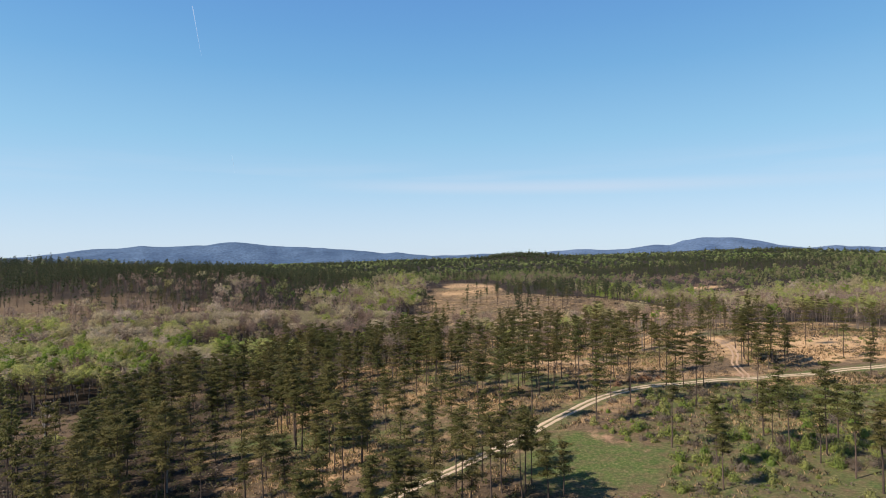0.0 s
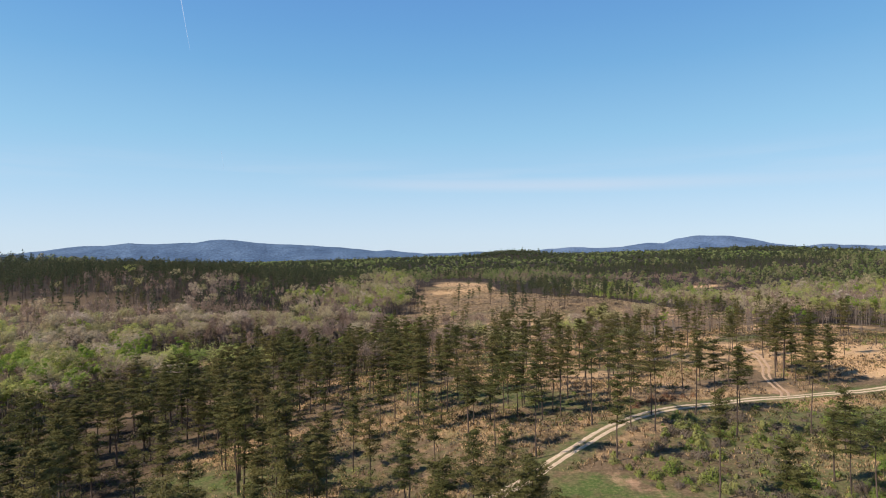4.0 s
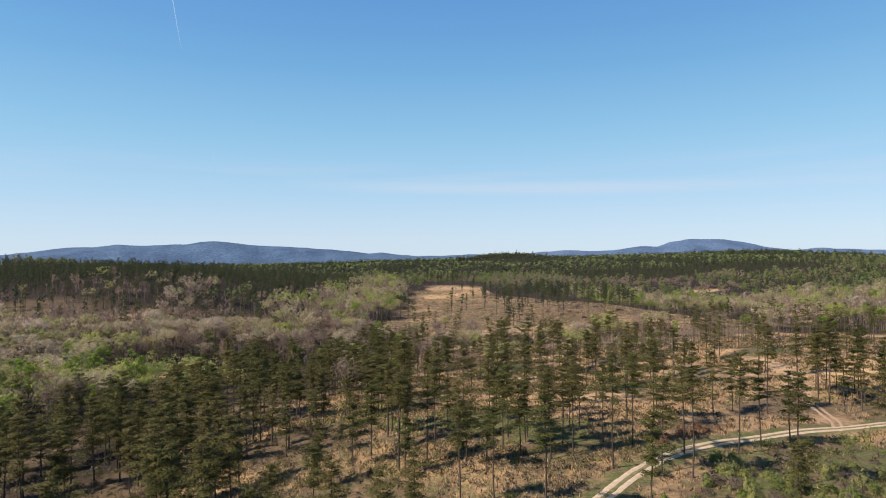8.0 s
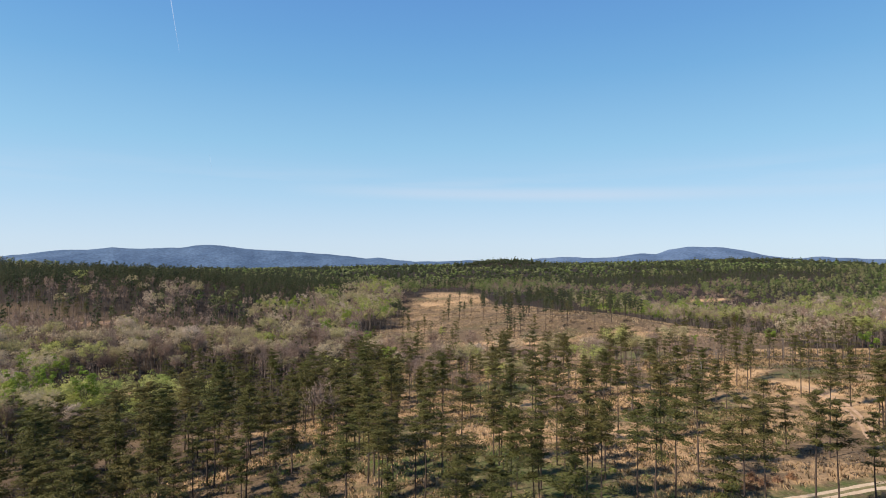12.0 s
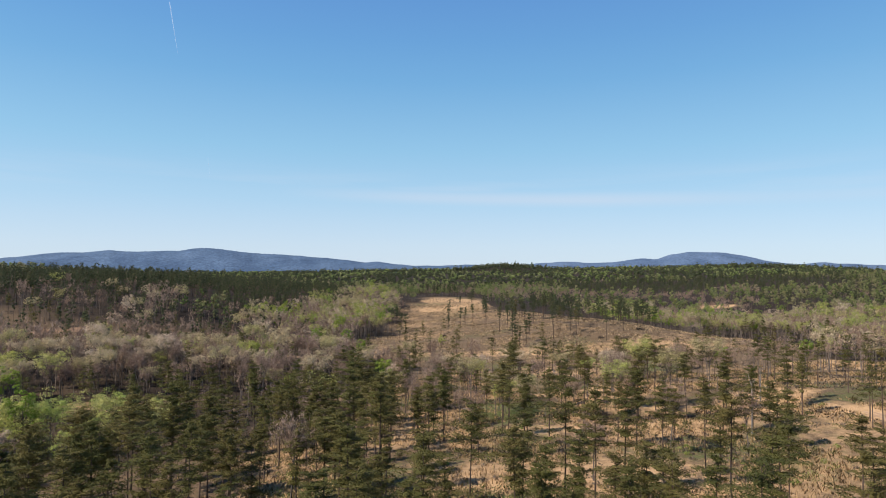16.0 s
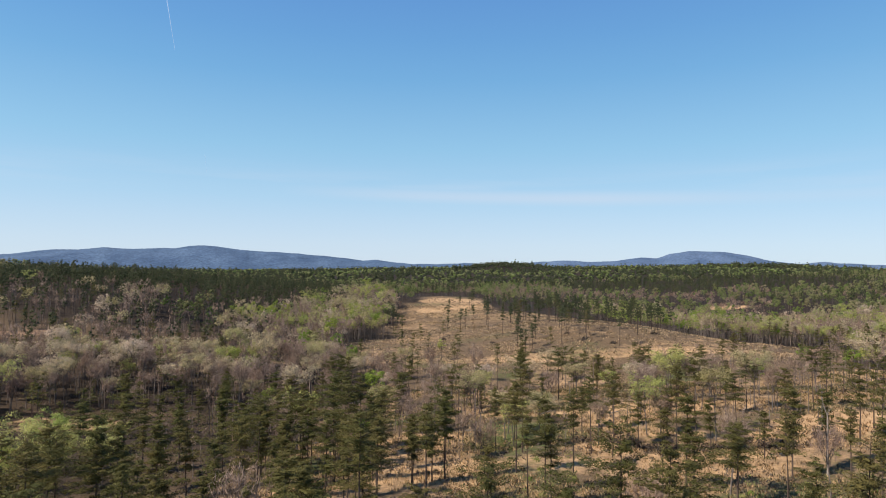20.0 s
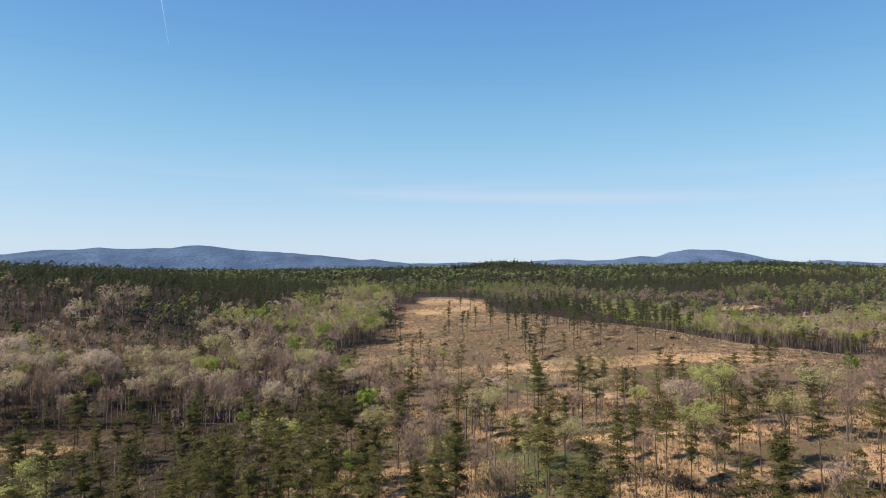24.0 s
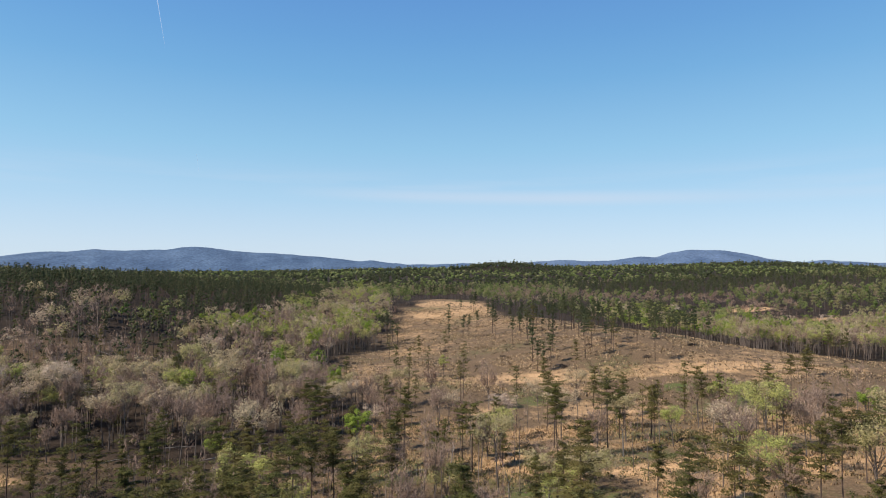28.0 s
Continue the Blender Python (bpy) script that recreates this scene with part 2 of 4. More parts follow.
def blob(x, y, cx, cy, rx, ry, turn=0.0):
    """1 in the middle of an oval, falling to 0 past its edge, with a ragged rim."""
    c, s = math.cos(radians(turn)), math.sin(radians(turn))
    u, v = ((x - cx) * c + (y - cy) * s) / rx, (-(x - cx) * s + (y - cy) * c) / ry
    d = np.sqrt(u * u + v * v) + 0.22 * wave(x, y, 0.12 * min(rx, ry) + 2)
    return np.clip((1.15 - d) / 0.3, 0, 1)


def clearing(x, y):
    """The open hillside and the broom-sedge savanna."""
    hill = np.maximum.reduce([blob(x, y, 75, 600, 125, 105), blob(x, y, 25, 800, 55, 190, -4), blob(x, y, 42, 985, 42, 70), blob(x, y, 190, 560, 90, 55, -15), blob(x, y, 110, 745, 85, 85)])
    return hill


def savanna(x, y):
    return np.maximum.reduce([blob(x, y, 75, 290, 125, 150), blob(x, y, 88, 430, 108, 90), blob(x, y, 175, 370, 75, 75), blob(x, y, 205, 275, 60, 40), blob(x, y, 235, 400, 70, 70), blob(x, y, 265, 320, 70, 60), blob(x, y, -10, 210, 60, 70)])


def hardwoods(x, y):
    return np.maximum.reduce([blob(x, y, -160, 482, 115, 52), 0.8 * blob(x, y, -240, 420, 80, 70), 0.32 * blob(x, y, -235, 598, 120, 62), blob(x, y, -90, 480, 70, 60), blob(x, y, -85, 640, 60, 130), blob(x, y, -190, 300, 75, 60), blob(x, y, -75, 800, 50, 160), blob(x, y, 330, 640, 120, 170), blob(x, y, 310, 470, 80, 70), blob(x, y, 265, 830, 85, 100)])


def glades(x, y):
    """Small grassy openings among the far woods."""
    return np.maximum.reduce([blob(x, y, 420, 985, 38, 20), blob(x, y, 425, 835, 52, 50), blob(x, y, 372, 622, 46, 24), blob(x, y, 248, 452, 46, 26), blob(x, y, -140, 410, 26, 12), blob(x, y, -245, 552, 30, 14)])


def pine_stand(x, y):
    """The dense pines on the near slope, which stop short of the yellow-green valley trees."""
    s = np.maximum.reduce([blob(x, y, -78, 165, 85, 72), blob(x, y, -105, 235, 85, 55), 0.75 * blob(x, y, -35, 258, 40, 46), blob(x, y, -30, 150, 45, 45), 0.9 * blob(x, y, 2, 142, 26, 36)])
    return s * (1 - blob(x, y, -110, 314, 52, 36)) * (1 - 0.8 * blob(x, y, -145, 205, 26, 20)) * (1 - blob(x, y, -172, 266, 62, 42))


def lawn(x, y):
    return np.maximum.reduce([blob(x, y, 30, 152, 11, 17, -30), blob(x, y, 43, 146, 10, 15, -60), 0.8 * blob(x, y, 31, 137, 12, 9)])


def scrubland(x, y):
    return np.maximum(blob(x, y, 132, 158, 85, 60), blob(x, y, 88, 124, 50, 40))


# ---------------------------------------------------------------- meshes out of arrays
def mesh_from(name, verts, tris, mats, slots=None, tint=None, smooth=False, normals=None):
    me = bpy.data.meshes.new(name)
    n, m = len(verts), len(tris)
    k = tris.shape[1]
    me.vertices.add(n)
    me.vertices.foreach_set("co", np.ascontiguousarray(verts, np.float32).ravel())
    me.loops.add(m * k)
    me.loops.foreach_set("vertex_index", np.ascontiguousarray(tris, np.int32).ravel())
    me.polygons.add(m)
    me.polygons.foreach_set("loop_start", np.arange(0, m * k, k, dtype=np.int32))
    for mat in mats:
        me.materials.append(mat)
    if slots is not None:
        me.polygons.foreach_set("material_index", np.ascontiguousarray(slots, np.int32))
    if tint is not None:
        a = me.attributes.new("tint", "FLOAT", "POINT")
        a.data.foreach_set("value", np.ascontiguousarray(tint, np.float32))
    if normals is not None:
        a = me.attributes.new("custom_normal", "FLOAT_VECTOR", "POINT")
        a.data.foreach_set("vector", np.ascontiguousarray(normals, np.float32).ravel())
    if smooth or normals is not None:
        me.polygons.foreach_set("use_smooth", np.ones(m, bool))
    me.update(calc_edges=True)
    return me


def tube(points, radii, sides=5):
    """A bent, tapering stem as triangles."""
    p, r = np.asarray(points, float), np.asarray(radii, float)
    d = np.gradient(p, axis=0)
    d /= np.linalg.norm(d, axis=1)[:, None] + 1e-9
    up = np.where(np.abs(d[:, 2:3]) > 0.9, np.array([[1.0, 0, 0]]), np.array([[0, 0, 1.0]]))
    a = np.cross(d, up)
    a /= np.linalg.norm(a, axis=1)[:, None] + 1e-9
    b = np.cross(d, a)
    ang = np.arange(sides) * 2 * np.pi / sides
    v = p[:, None] + r[:, None, None] * (a[:, None] * np.cos(ang)[None, :, None] + b[:, None] * np.sin(ang)[None, :, None])
    f = []
    for i in range(len(p) - 1):
        for j in range(sides):
            k = (j + 1) % sides
            f += [(i * sides + j, i * sides + k, (i + 1) * sides + k), (i * sides + j, (i + 1) * sides + k, (i + 1) * sides + j)]
    return v.reshape(-1, 3), np.array(f)


def gather(pieces):
    vs, fs, n = [], [], 0
    for v, f in pieces:
        vs.append(v)
        fs.append(f + n)
        n += len(v)
    return np.vstack(vs), np.vstack(fs)


def sprays(rng, centres, out, face, length, width, spread=0.6, loose=0.5):
    """Leaf triangles, one at each centre: they point along out and turn their flat side towards face, with some freedom."""
    n = len(centres)
    f = face + rng.normal(0, loose, (n, 3))
    f /= np.linalg.norm(f, axis=1)[:, None] + 1e-9
    d = out + rng.normal(0, spread, (n, 3))
    d -= f * (d * f).sum(1)[:, None]
    d /= np.linalg.norm(d, axis=1)[:, None] + 1e-9
    s = np.cross(f, d)
    ln = length * rng.uniform(0.6, 1.4, (n, 1))
    wd = width * rng.uniform(0.6, 1.4, (n, 1))
    mid = centres - d * ln * 0.4
    v = np.stack([mid + s * wd * 0.5, mid - s * wd * 0.5, centres + d * ln * 0.6 + s * wd * rng.uniform(-0.4, 0.4, (n, 1))], 1).reshape(-1, 3)
    soft = face * 0.8 + f * 0.45 + np.array([0, 0, 0.12])
    soft /= np.linalg.norm(soft, axis=1)[:, None] + 1e-9
    return v, np.arange(3 * n).reshape(-1, 3), np.repeat(soft, 3, 0)


def vertex_normals(v, f):
    c = np.cross(v[f[:, 1]] - v[f[:, 0]], v[f[:, 2]] - v[f[:, 0]])
    n = np.zeros_like(v)
    for k in range(3):
        np.add.at(n, f[:, k], c)
    return n / (np.linalg.norm(n, axis=1)[:, None] + 1e-9)


def clumps(rng, centres, radii, per, length, width, loose=0.35, low=-0.55, out=None):
    """Leaf sprays over small rounded clumps, each spray lying on its clump's skin: lit tops, shaded undersides."""
    n = len(centres)
    u = rng.normal(0, 1, (n, per, 3))
    u /= np.linalg.norm(u, axis=2)[:, :, None]
    u[:, :, 2] = np.where(u[:, :, 2] < low, -u[:, :, 2], u[:, :, 2])
    p = centres[:, None] + u * radii[:, None] * rng.uniform(0.62, 1.08, (n, per, 1))
    f = u / radii[:, None]
    f /= np.linalg.norm(f, axis=2)[:, :, None]
    return sprays(rng, p.reshape(-1, 3), rng.normal(0, 1, (n * per, 3)) if out is None else np.repeat(out, per, 0), f.reshape(-1, 3), length, width, 0.3, loose)


def pine_arrays(seed, height=20.0, crown=0.5, reach=2.4, limbs=40, tufts=5, needles=20, size=0.52, lean=0.3, sides=6, radius=0.20, stubs=5, limb_wood=True, broad=0.25, flat=(0.26, 0.45)):
    """A tall pine: (trunk, limbs, crown). Straight bole, flat limbs in loose tiers, bunched needles."""
    rng = np.random.default_rng(seed)
    hs = np.linspace(0, height, 7)
    bend = np.cumsum(rng.normal(0, lean * 0.25, (7, 2)), axis=0)
    bend -= bend[0]
    path = np.column_stack([bend, hs])
    wood = [tube(path if limb_wood else path[[0, 6]], (radius * (1 - 0.86 * hs / height))[slice(None) if limb_wood else [0, 6]], sides)]
    base = crown * height
    cs, outs, aims = [], [], []
    skew = rng.uniform(0, 6.28)
    for i in range(limbs):
        u = (i + rng.uniform(0, 0.9)) / limbs
        z = base + (height - base) * min(1.0, max(0.0, u + 0.05 * math.sin(i * 0.9 + seed) + rng.normal(0, 0.02))) * 0.97
        c = np.array([np.interp(z, hs, bend[:, 0]), np.interp(z, hs, bend[:, 1]), z])
        a = i * 2.4 + rng.normal(0, 0.6)
        prof = min(1.0, 0.5 + 1.3 * u) * (1.0 - u) ** 0.48 + 0.15
        ln = reach * prof * rng.choice([0.4, 0.7, 1.0, 1.45]) * rng.uniform(0.8, 1.15) * (1 + 0.2 * math.cos(a - skew))
        rise = ln * (-0.05 + 0.55 * u) * rng.uniform(0.3, 1.4)
        e = c + np.array([math.cos(a) * ln, math.sin(a) * ln, rise])
        if limb_wood:
            wood.append(tube([c, e], [0.05, 0.012], 3))
        for w in np.linspace(1.0, 0.25, tufts):
            if rng.uniform() < 0.2:
                continue
            cs.append(c + (e - c) * w + rng.normal(0, 0.16, 3) * np.array([1, 1, 0.6]))
            r = (0.42 + 0.20 * reach * prof) * rng.uniform(0.7, 1.25)
            outs.append((r, r, r * rng.uniform(*flat)))
            aims.append((math.cos(a), math.sin(a), 0.25))
    for i in range(stubs):
        z = height * rng.uniform(0.22, crown)
        a = rng.uniform(0, 6.28)
        c = np.array([np.interp(z, hs, bend[:, 0]), np.interp(z, hs, bend[:, 1]), z])
        wood.append(tube([c, c + np.array([math.cos(a), math.sin(a), -0.1]) * rng.uniform(0.4, 1.5)], [0.03, 0.008], 3))
    leaf = clumps(rng, np.array(cs), np.array(outs), needles, size * 1.3, size * broad, 0.3, -0.4, np.array(aims))
    return gather(wood[:1]), gather(wood[1:]) if len(wood) > 1 else None, leaf


def hardwood_arrays(seed, height=16.0, crown=0.45, width=8.0, leaves=900, size=0.42, limbs=9, twigs=0, bunch=0.55, sides=5, radius=0.19, limb_wood=True, dome=0.45):
    """A broad-leaved tree: forking stem, and sprays gathered round its branch ends."""
    rng = np.random.default_rng(seed)
    fork = crown * height
    sway = rng.normal(0, 0.35, 2)
    wood = [tube([(0, 0, 0), (sway[0] * 0.4, sway[1] * 0.4, fork * 0.5), (sway[0], sway[1], fork), (sway[0] * 1.3, sway[1] * 1.3, height * 0.82)],
                 [radius, radius * 0.82, radius * 0.62, 0.03], sides)]
    ends = []
    for i in range(limbs):
        a = i * 2.4 + rng.normal(0, 0.4)
        z0 = fork * rng.uniform(0.8, 1.35)
        c = np.array([sway[0], sway[1], min(z0, height * 0.75)])
        ln = 0.5 * width * rng.uniform(0.55, 1.0)
        e = np.array([c[0] + math.cos(a) * ln, c[1] + math.sin(a) * ln, c[2] + (height - c[2]) * rng.uniform(0.45, 0.93)])
        mid = (c + e) / 2 + np.array([0, 0, -0.05 * ln])
        if limb_wood:
            wood.append(tube([c, mid, e], [radius * 0.42, radius * 0.25, 0.02], 3))
        for k in range(3):
            b = mid * (1 - k * 0.3) + e * (k * 0.3) if k else mid
            aa = a + rng.normal(0, 1.0)
            f2 = b + np.array([math.cos(aa) * ln * 0.45, math.sin(aa) * ln * 0.45, rng.uniform(0.3, 1.0) * 0.16 * height])
            f2[2] = min(f2[2], height)
            if limb_wood:
                wood.append(tube([b, f2], [radius * 0.16, 0.012], 3))
            ends.append(f2)
        ends.append(e)
    ends = np.array(ends + [np.array([sway[0], sway[1], height * 0.95])])
    if twigs:
        n_bunch = max(4, leaves // 6)
        pick = ends[rng.integers(0, len(ends), n_bunch)] + rng.normal(0, 1, (n_bunch, 3)) * np.array([0.11 * width, 0.11 * width, 0.06 * height])
        pick[:, 2] = np.minimum(pick[:, 2], height * 1.02)
        cs = (pick[:, None] + rng.normal(0, 0.05 * width, (n_bunch, 6, 3)) * np.array([1, 1, 0.7])).reshape(-1, 3)
        o = cs - np.array([0, 0, fork])
        o /= np.linalg.norm(o, axis=1)[:, None] + 1e-9
        leaf = sprays(rng, cs - o * 0.5, o + np.array([0, 0, 0.6]), rng.normal(0, 1, cs.shape), twigs, 0.07 + size * 0.05, 0.4, 0.5)
    else:
        # one rounded lobe of leaves at each branch end, of uneven size, with gaps between
        lobes = ends[rng.permutation(len(ends))[:max(4, int(len(ends) * dome))]]
        r = width * rng.uniform(0.11, 0.22, len(lobes)) * (1.35 if len(lobes) < 14 else 1.0)
        leaf = clumps(rng, lobes, np.column_stack([r, r, r * rng.uniform(0.6, 0.95, len(lobes))]), max(3, leaves // len(lobes)), size * 1.2, size * 0.85, 0.4)
    return gather(wood[:1]), gather(wood[1:]) if len(wood) > 1 else None, leaf


OCTA = np.array([(1, 0, 0), (-1, 0, 0), (0, 1, 0), (0, -1, 0), (0, 0, 1), (0, 0, -1)], float)


def hull_faces(v):
    """Outward triangles of a regular solid whose neighbours lie at the shortest distance."""
    d = np.linalg.norm(v[:, None] - v[None], axis=2)
    e = d[d > 0.1].min() * 1.05
    out = []
    for a in range(len(v)):
        for b in range(a + 1, len(v)):
            for c in range(b + 1, len(v)):
                if max(d[a, b], d[b, c], d[a, c]) < e:
                    out.append((a, b, c) if np.dot(np.cross(v[b] - v[a], v[c] - v[a]), v[a]) > 0 else (a, c, b))
    return np.array(out)


def lumps(rng, centres, radii, solid):
    """Uneven leafy clumps as small closed solids, softly shaded."""
    n, k = len(centres), len(solid)
    v = centres[:, None] + solid[None] * radii[:, None] * rng.uniform(0.72, 1.22, (n, k, 1))
    nrm = solid[None] / radii[:, None] + rng.normal(0, 0.16, (n, k, 3)) / radii.mean()
    nrm /= np.linalg.norm(nrm, axis=2)[:, :, None]
    f = hull_faces(solid)[None] + (np.arange(n) * k)[:, None, None]
    return v.reshape(-1, 3), f.reshape(-1, 3), nrm.reshape(-1, 3)


def leaf_join(a, b):
    return np.vstack([a[0], b[0]]), np.vstack([a[1], b[1] + len(a[0])]), np.vstack([a[2], b[2]])


def far_hardwood(seed, height, width, n=5, per=5, size=0.9, crown=0.42, sides=3):
    """A tree seen from afar: stem and a handful of uneven clumps with sprays over their skin."""
    rng = np.random.default_rng(seed)
    a = np.arange(n) * 2.4 + rng.uniform(0, 0.8, n)
    up = rng.permutation(np.linspace(crown + 0.12, 0.84, n))
    away = width * 0.5 * rng.uniform(0.35, 0.72, n) * (1.25 - 0.75 * (up - crown) / (1 - crown))
    c = np.column_stack([np.cos(a) * away, np.sin(a) * away, up * height])
    c[-1] = (0, 0, 0.84 * height)
    r = width * rng.uniform(0.20, 0.31, n) * (5 / n) ** 0.3
    radii = np.column_stack([r, r, r * rng.uniform(0.75, 1.05, n)])
    leaf = lumps(rng, c, radii * (0.6 if per else 1.0), OCTA)
    if per:
        leaf = leaf_join(leaf, clumps(rng, c, radii * 1.08, per, size * 1.2, size * 0.85, 0.4))
    return tube([(0, 0, 0), (0, 0, height * 0.8)], [0.17, 0.05], sides), None, leaf


def far_pine(seed, height, crown, reach, n=5, per=4, size=0.9, flat=0.55, sides=3, radius=0.2):
    rng = np.random.default_rng(seed)
    up = crown + 0.04 + (0.93 - crown) * (np.arange(n) + rng.uniform(0, 0.95, n)) / n
    a = np.arange(n) * 2.4 + rng.uniform(0, 1.6, n)
    prof = np.minimum(1.0, 0.65 + 1.2 * (up - crown)) * (1.06 - up) ** 0.45 / 0.75
    away = reach * prof * rng.uniform(0.15, 0.75, n)
    c = np.column_stack([np.cos(a) * away, np.sin(a) * away, up * height])
    r = reach * prof * rng.uniform(0.45, 1.0, n) * (5 / n) ** 0.45
    radii = np.column_stack([r, r, r * flat + 0.25])
    leaf = lumps(rng, c, radii * (0.6 if per else 1.0), OCTA)
    if per:
        leaf = leaf_join(leaf, clumps(rng, c, radii * 1.12, per, size * 1.3, size * 0.5, 0.35))
    return tube([(0, 0, 0), (0, 0, height * 0.95)], [radius, 0.04], sides), None, leaf


def scatter(arrays, mats, places, rng, tall=(0.8, 1.15)):
    """Many trees of a few shapes as one mesh: places are rows of x, y, z, scale."""
    vs, fs, sl, ti, ns, n = [], [], [], [], [], 0
    which = rng.integers(0, len(arrays), len(places))
    for k, (bole, limbs, (lv, lf, ln)) in enumerate(arrays):
        wv, wf = gather([bole, limbs]) if limbs else bole
        rows = places[which == k]
        if not len(rows):
            continue
        n0 = np.vstack([vertex_normals(wv, wf), ln])
        v0, f0 = np.vstack([wv, lv]), np.vstack([wf, lf + len(wv)])
        slot0 = np.r_[np.zeros(len(wf), int), np.ones(len(lf), int)]
        a = rng.uniform(0, 6.283, len(rows))
        c, s = np.cos(a), np.sin(a)
        sc = rows[:, 3] * rng.uniform(*tall, len(rows))
        x = (v0[None, :, 0] * c[:, None] - v0[None, :, 1] * s[:, None]) * rows[:, 3:4] + rows[:, 0:1]
        y = (v0[None, :, 0] * s[:, None] + v0[None, :, 1] * c[:, None]) * rows[:, 3:4] + rows[:, 1:2]
        z = v0[None, :, 2] * sc[:, None] + rows[:, 2:3] - 0.3
        vs.append(np.stack([x, y, z], 2).reshape(-1, 3))
        ns.append(np.stack([n0[None, :, 0] * c[:, None] - n0[None, :, 1] * s[:, None], n0[None, :, 0] * s[:, None] + n0[None, :, 1] * c[:, None], np.broadcast_to(n0[None, :, 2], x.shape)], 2).reshape(-1, 3))
        fs.append((f0[None] + (np.arange(len(rows)) * len(v0))[:, None, None]).reshape(-1, 3) + n)
        sl.append(np.tile(slot0, len(rows)))
        ti.append(np.repeat(rng.uniform(0, 1, len(rows)), len(v0)))
        n += len(rows) * len(v0)
    return mesh_from("woods", np.vstack(vs), np.vstack(fs), mats, np.hstack(sl), np.hstack(ti), normals=np.vstack(ns))


# ---------------------------------------------------------------- ground
def graded(breaks):
    """Grid lines: finer where the camera passes, wider far out. breaks: rows of start, end, step."""
    out = []
    for a, b, s in breaks:
        out.append(np.arange(a, b, s))
    return np.hstack(out)


def build_ground():
    gx = graded([(-4700, -1500, 200), (-1500, -500, 40), (-500, -240, 10), (-240, 300, 3.5), (300, 620, 10), (620, 1500, 40), (1500, 4701, 200)])
    gy = graded([(-1500, -200, 100), (-200, 80, 14), (80, 720, 3.6), (720, 1150, 8), (1150, 2600, 40), (2600, 4701, 150)])
    X, Y = np.meshgrid(gx, gy)
    Z = ground_z(X, Y)
    nx, ny = len(gx), len(gy)
    idx = np.arange(nx * ny).reshape(ny, nx)
    q = np.stack([idx[:-1, :-1], idx[:-1, 1:], idx[1:, 1:], idx[1:, :-1]], -1).reshape(-1, 4)
    me = mesh_from("ground", np.stack([X, Y, Z], -1).reshape(-1, 3), q, [M_GROUND], smooth=True)
    x, y = X.ravel(), Y.ravel()
    open_hill, sav = clearing(x, y), savanna(x, y)
    green = np.maximum(0.62 * lawn(x, y), 0.50 * scrubland(x, y))
    green = np.maximum(green, 0.56 * savanna(x, y) * np.clip(0.38 + wave(x, y, 13, 3.1), 0, 1))
    verge = np.clip(1 - (line_distance(ROAD_LINE, x, y) - 3) / 6, 0, 1)
    green = np.maximum.reduce([green, 0.55 * verge, open_hill * np.clip(0.16 + 0.30 * wave(x, y, 17, 4.0), 0, 0.40), 0.6 * blob(x, y, 131, 513, 14, 6), 0.24 * pine_stand(x, y), 0.36 * blob(x, y, -5, 195, 50, 45), 0.6 * blob(x, y, 12, 242, 24, 12, 10), 0.5 * blob(x, y, 60, 395, 20, 10), 0.5 * blob(x, y, 150, 330, 26, 10, 20)])
    patchy = np.clip(0.5 + 0.9 * wave(x, y, 9, 0.7), 0, 1)
    # far: floor of distant woods and stands, coloured with the trees' shade in it
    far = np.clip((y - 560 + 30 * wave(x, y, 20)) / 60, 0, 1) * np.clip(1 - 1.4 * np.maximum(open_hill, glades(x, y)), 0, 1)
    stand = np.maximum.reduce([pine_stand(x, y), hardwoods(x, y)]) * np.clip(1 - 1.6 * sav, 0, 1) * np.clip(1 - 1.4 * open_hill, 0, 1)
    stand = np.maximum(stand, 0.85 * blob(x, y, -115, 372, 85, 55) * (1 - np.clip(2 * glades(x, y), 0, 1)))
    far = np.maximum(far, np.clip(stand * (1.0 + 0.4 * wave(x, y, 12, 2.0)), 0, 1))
    bench = np.maximum(blob(x, y, 85, 537, 170, 9, -2), blob(x, y, 40, 900, 45, 110))
    streak = np.clip(0.5 + wave(x + 0.4 * y, y * 2.2, 7, 1.9), 0, 1)
    sedge = np.maximum.reduce([sav * (0.36 + 0.38 * patchy), open_hill * (0.36 + 0.14 * streak), 0.66 * bench, 0.72 * blob(x, y, 200, 275, 45, 32), 0.46 * scrubland(x, y) * patchy, 0.62 * blob(x, y, 55, 268, 80, 36, 6), 0.6 * blob(x, y, 90, 300, 50, 30), 0.75 * blob(x, y, 22, 322, 36, 12), 0.68 * blob(x, y, 80, 338, 45, 10, -20), 0.68 * blob(x, y, 80, 380, 30, 9), 0.52 * blob(x, y, -8, 188, 52, 42), 0.44 * blob(x, y, -40, 165, 40, 30), 0.6 * blob(x, y, -35, 300, 22, 12), 0.58 * blob(x, y, 40, 232, 40, 16, 15), 0.55 * blob(x, y, 120, 400, 60, 25), 0.55 * blob(x, y, 40, 405, 55, 22)])
    dull = np.maximum(blob(x, y, 95, 608, 105, 56), 0.7 * blob(x, y, 120, 690, 80, 40)) * (1 - np.clip(bench * 1.5, 0, 1))
    sedge = np.where(dull > 0, sedge * (1 - dull * (0.62 - 0.35 * streak)), sedge)
    sedge = np.maximum(sedge, np.where(x > 0, 0.68, 0.50) * glades(x, y) * (x > -200))
    bright = np.maximum(blob(x, y, 178, 266, 44, 30), 0.9 * blob(x, y, 120, 335, 30, 12, 20))
    green = green * (1 - 0.9 * bright)
